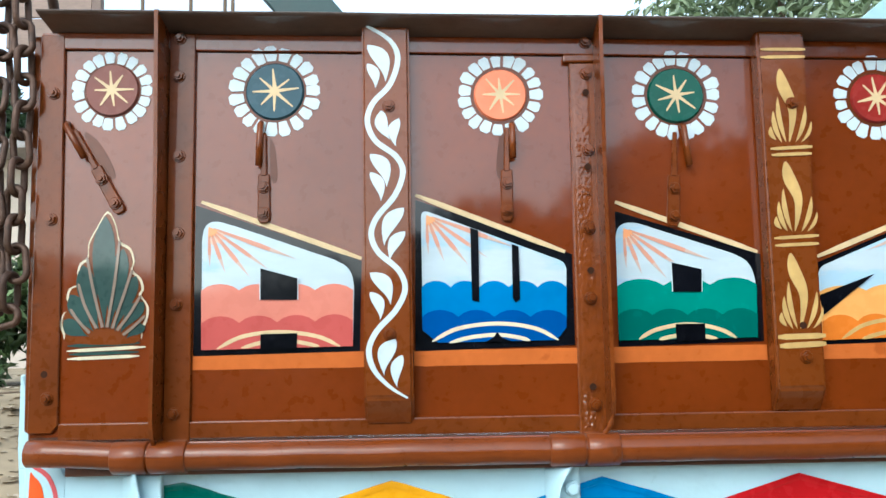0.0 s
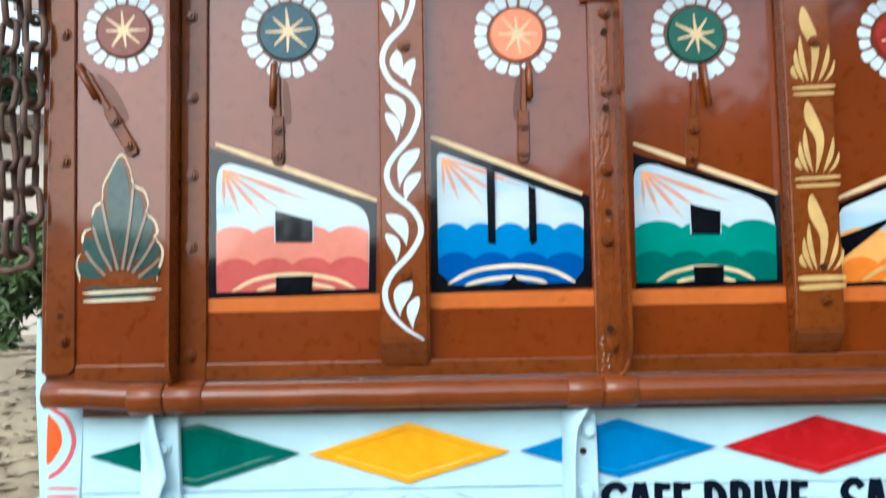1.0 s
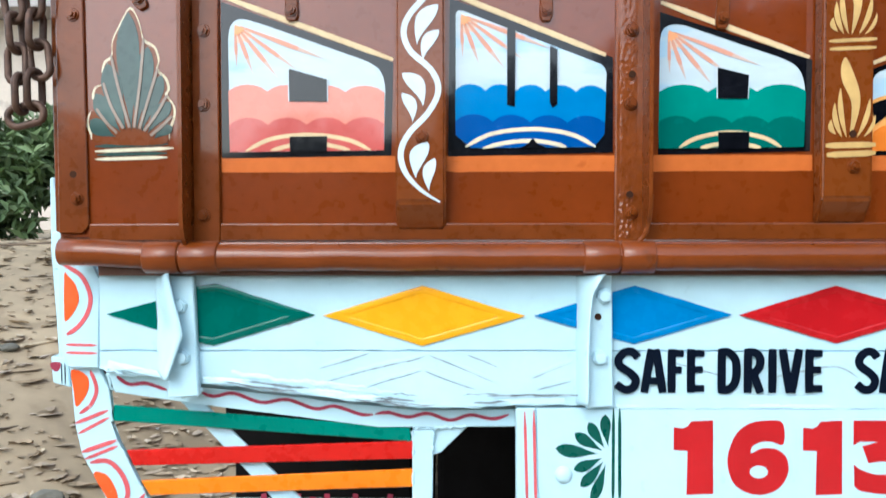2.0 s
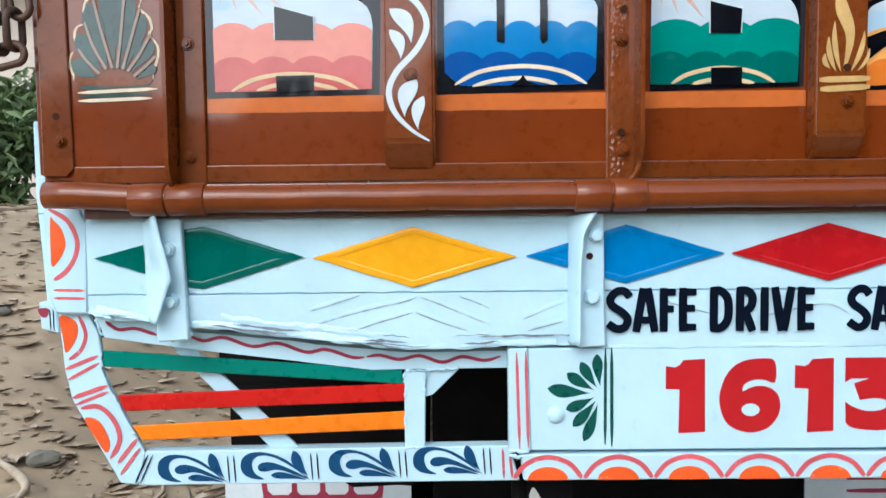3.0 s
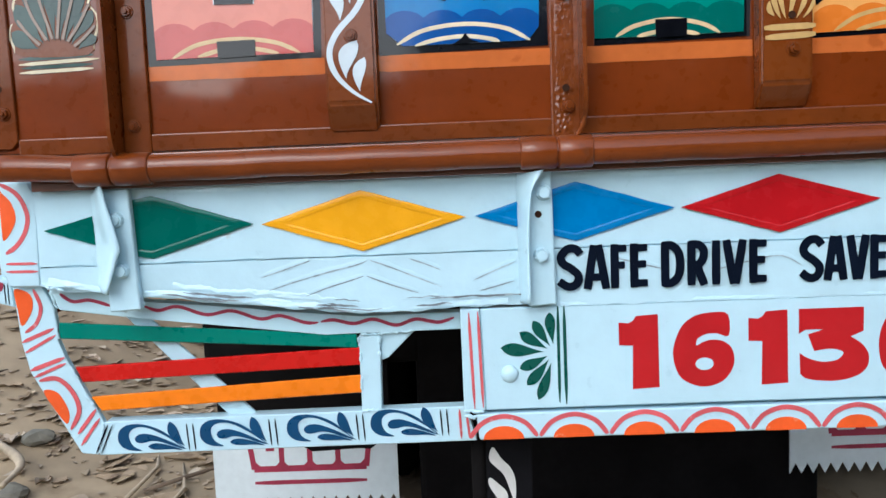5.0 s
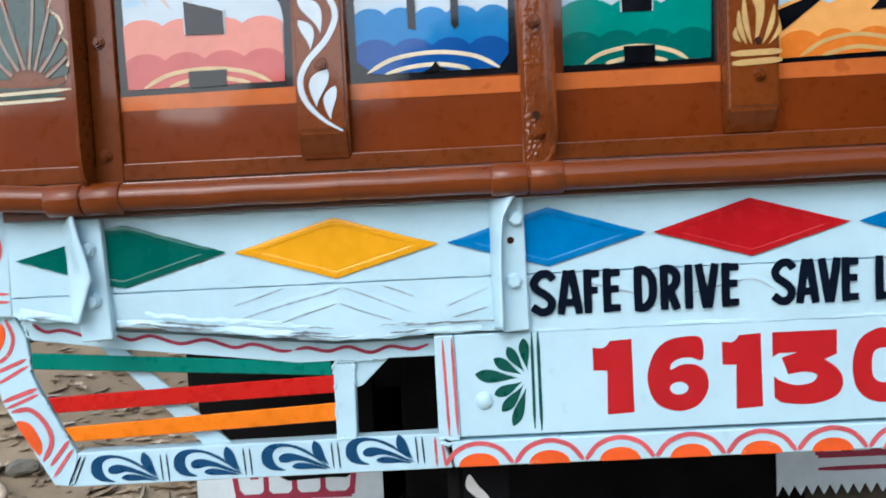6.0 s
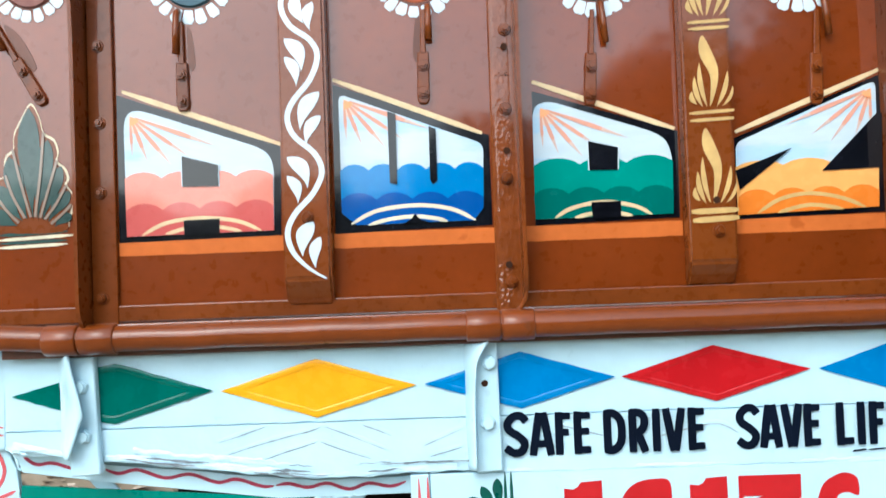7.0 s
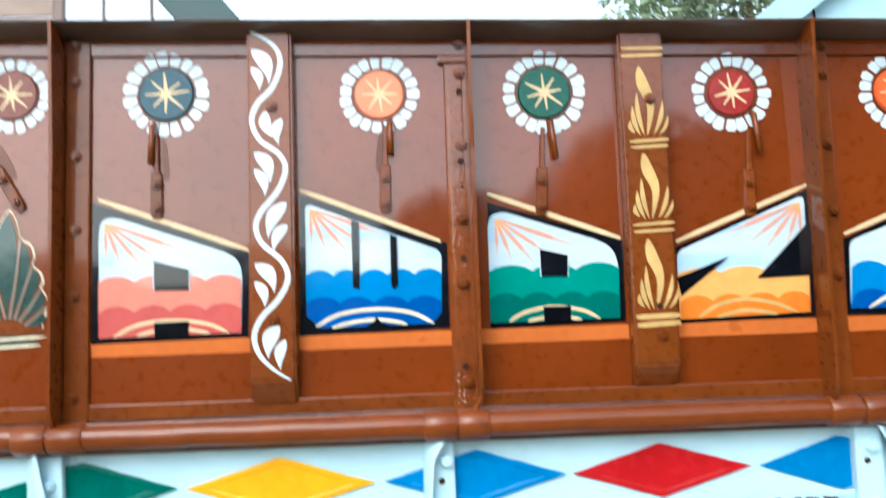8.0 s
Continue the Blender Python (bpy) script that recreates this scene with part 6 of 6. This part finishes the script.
def tree(x, y, h, spread, seed, leaves, size, label, bush=False, mat="foliage"):
    rr = random.Random(seed)
    t = thing("bush" if bush else "tree", (x, y, ground_height(x, y)), label, "bush" if bush else "tree")
    base = ground_height(x, y) - 0.05
    h += base
    fork = base + (h - base) * (0.12 if bush else 0.42)
    part("trunk", tube([(x, y, base), (x + 0.03 * h * rr.uniform(-1, 1), y, (base + fork) * 0.5), (x + 0.05 * h * rr.uniform(-1, 1), y, fork), (x + 0.05 * h, y, h * 0.75)], [0.035 * h, 0.028 * h, 0.022 * h, 0.008 * h], 9), "bark", t, smooth=True)
    blobs = []
    for k in range(9 if not bush else 11):
        a = k * 2.4 + rr.uniform(-0.3, 0.3)
        r = spread * rr.uniform(0.35, 0.95)
        tip = (x + r * math.cos(a), y + r * math.sin(a), base + (h - base) * rr.uniform(0.05 if bush else 0.5, 0.92))
        part("limb", tube([(x, y, fork * rr.uniform(0.6, 1.1)), ((x + tip[0]) / 2, (y + tip[1]) / 2, (fork + tip[2]) / 2 + 0.04 * h), tip], [0.014 * h, 0.010 * h, 0.003 * h], 6), "bark", t, smooth=True)
        blobs.append((*tip, spread * rr.uniform(0.28, 0.48)))
    blobs.append((x, y, h * 0.8, spread * 0.5))
    part("crown", leaf_cloud(rr, blobs, leaves, size), mat, t)
    return t


tree(BUSHX, BUSHY, 0.95, 1.0, 21, 9500, 0.17, "low green leafy bush beside the yard", True)
tree(BUSHX - 1.6, BUSHY + 0.7, 1.1, 1.1, 22, 9000, 0.17, "tall green leafy bush beside the yard", True)
tree(BUSHX + 1.7, BUSHY + 1.0, 0.9, 1.0, 23, 7000, 0.16, "low green leafy bush beside the truck", True)
tree(TRX, TRY, TRH, 2.6, 31, 9000, 0.20, "green leafy tree behind the truck", mat="foliage_light")
tree(-11.5, 15.0, 6.5, 2.8, 32, 8000, 0.36, "green tree beyond the pale house", mat="foliage_dark")
# unseen bushes, added and sized to block sky from the gate's lower reflections
k = 0
for x, y, h, spread in ((-9.5, -7.3, 2.4, 1.6), (-6.6, -7.2, 2.2, 1.6), (-4.2, -7.0, 2.1, 1.5), (-1.9, -7.0, 2.05, 1.5), (0.3, -7.2, 2.7, 1.4), (1.2, -7.5, 2.4, 1.2), (1.9, -7.2, 3.7, 1.5), (3.9, -6.9, 4.0, 1.9), (6.4, -6.5, 4.5, 2.1), (9.2, -7.5, 4.4, 2.2), (4.6, -9.2, 4.2, 2.2)):
    tree(x, y, h, spread, 41 + k, 12000, 0.17, "unseen dark green leafy bush opposite, reflected in the gate", True, "foliage_dark")
    k += 1


# ---- house beyond the yard ----
def house(name, x, y, w, d, h, label):
    z0 = ground_height(x, y)
    h += z0
    hs = thing(name, (x, y, z0), label, "house")
    part("wall", block(x - w / 2, x + w / 2, y, y + d, -0.1, h, 0.02), "plaster", hs)
    part("roof", plate([(x - w / 2 - 0.5, h), (x + w / 2 + 0.5, h), (x + w / 2 + 0.5, h + 0.16), (x - w / 2 - 0.5, h + 0.16)], y - 0.9, d + 1.8, 0.01), "roof", hs)
    for i in range(3):
        wx = x - w / 2 + w * (i + 0.5) / 3
        win = part("window", block(wx - 0.5, wx + 0.5, y - 0.03, y - 0.004, z0 + 0.95, z0 + 2.1, 0.01), "dark_wood", hs)
        part("frame", block(wx - 0.04, wx + 0.04, y - 0.05, y - 0.031, z0 + 0.95, z0 + 2.1, 0.005), "plaster", win)
    return hs


house("house", HSX, HSY, 9.0, 5.0, 3.75, "pale plastered low house with grey roof")

# a weathered board on a post, seen over the gate
panel = thing("weathered_board", (-2.73, 4.1, ground_height(-2.73, 4.1)), "weathered brown plank board on a dark post", "board")
part("post", block(-2.765, -2.705, 4.08, 4.14, ground_height(-2.73, 4.1) - 0.1, 4.2, 0.006), "dark_wood", panel)
for k in range(4):
    part("plank", block(-3.32, -2.772, 4.095, 4.12, 3.34 + 0.21 * k, 3.34 + 0.21 * k + 0.2, 0.006), "plank", panel)
# posts seen over the gate
for k, (x, top) in enumerate(((POLEX, 5.0), (POLEX + 0.31, 5.0), (POLEX + 0.53, 5.0), (POLEX + 0.58, 5.0))):
    p = part("pole", tube([(x, POLEY, ground_height(x, POLEY) - 0.1), (x + 0.01, POLEY, 2.5), (x - 0.01, POLEY, top)], [0.016, 0.014, 0.010], 8), "bark", None, smooth=True)
    tagged(p, "thin dark upright bamboo pole behind the truck", "pole", "poles behind the truck")


# paint-covered weld beads at the joints of the bumper frame and brackets
def weld_bead(line, y, size, parent, seed):
    """A lumpy run of weld along a joint, thick with paint."""
    path, radii = [], []
    for a, b in zip(line, line[1:]):
        n = max(3, int(math.hypot(b[0] - a[0], b[1] - a[1]) / 0.0022))
        for k in range(n):
            t = k / n
            x, z = a[0] + (b[0] - a[0]) * t, a[1] + (b[1] - a[1]) * t
            path.append((x + 0.9 * size * noise.noise((x * 130, z * 130, seed)), y + 0.0012, z + 0.9 * size * noise.noise((x * 130, z * 130, seed + 9))))
            radii.append(size * max(0.25, 0.75 + 0.9 * noise.noise((x * 210, z * 210, seed + 4))))
    radii[0] = radii[-1] = size * 0.2
    part("weld_bead", tube(path, radii, 8), "pale", parent, smooth=True)


for k, run in enumerate(([(-1.1331, 0.9525), (-1.1345, 0.9295)], [(-1.1180, 0.8880), (-1.1060, 0.8600)], [(-1.0960, 0.8400), (-1.0800, 0.8110)], [(-1.0700, 0.7930), (-1.0780, 0.7560), (-1.0823, 0.7400)], [(-1.1434, 1.0195), (-1.1300, 0.9790)],
                         [(-0.6492, 0.9200), (-0.6490, 0.8990)], [(-0.6472, 0.8930), (-0.6472, 0.8740)], [(-0.6476, 0.8520), (-0.6478, 0.8280)], [(-0.6492, 0.7950), (-0.6172, 0.7960)], [(-0.6480, 0.9215), (-0.6150, 0.9222), (-0.5600, 0.9250)], [(-0.6158, 0.9180), (-0.6165, 0.8800)])):
    weld_bead(run, FY, 0.0030, bumper, k)
for k, run in enumerate(([(-1.0254, 0.9800), (-0.9776, 0.9823)], [(-0.3787, 0.9648), (-0.3373, 0.9674), (-0.3373, 0.9760)], [(-1.1372, 1.0240), (-1.0980, 1.0140)], [(-0.9780, 0.9850), (-0.9790, 1.0020)])):
    weld_bead(run, BY - 0.004, 0.0030, beam, k + 20)
for k, run in enumerate(([(-0.4846, 0.8010), (-0.4500, 0.7990)], [(-0.4846, 0.7960), (-0.4700, 0.7900), (-0.4560, 0.7925)])):
    weld_bead(run, NY - 0.004, 0.0034, board, k + 40)

# small illegible mark under the slogan, as plain bars
paint_each("small_mark", [ribbon([(0.2188, 0.9774), (0.2401, 0.9796)], 0.0030, (0.6, 0.6)), ribbon([(0.2439, 0.9786), (0.2711, 0.9806)], 0.0022, (0.6, 0.6)), ribbon([(0.2750, 0.9815), (0.2983, 0.9837)], 0.0022, (0.6, 0.6))], BY - 0.0060, "ink", beam, "small dark painted mark")
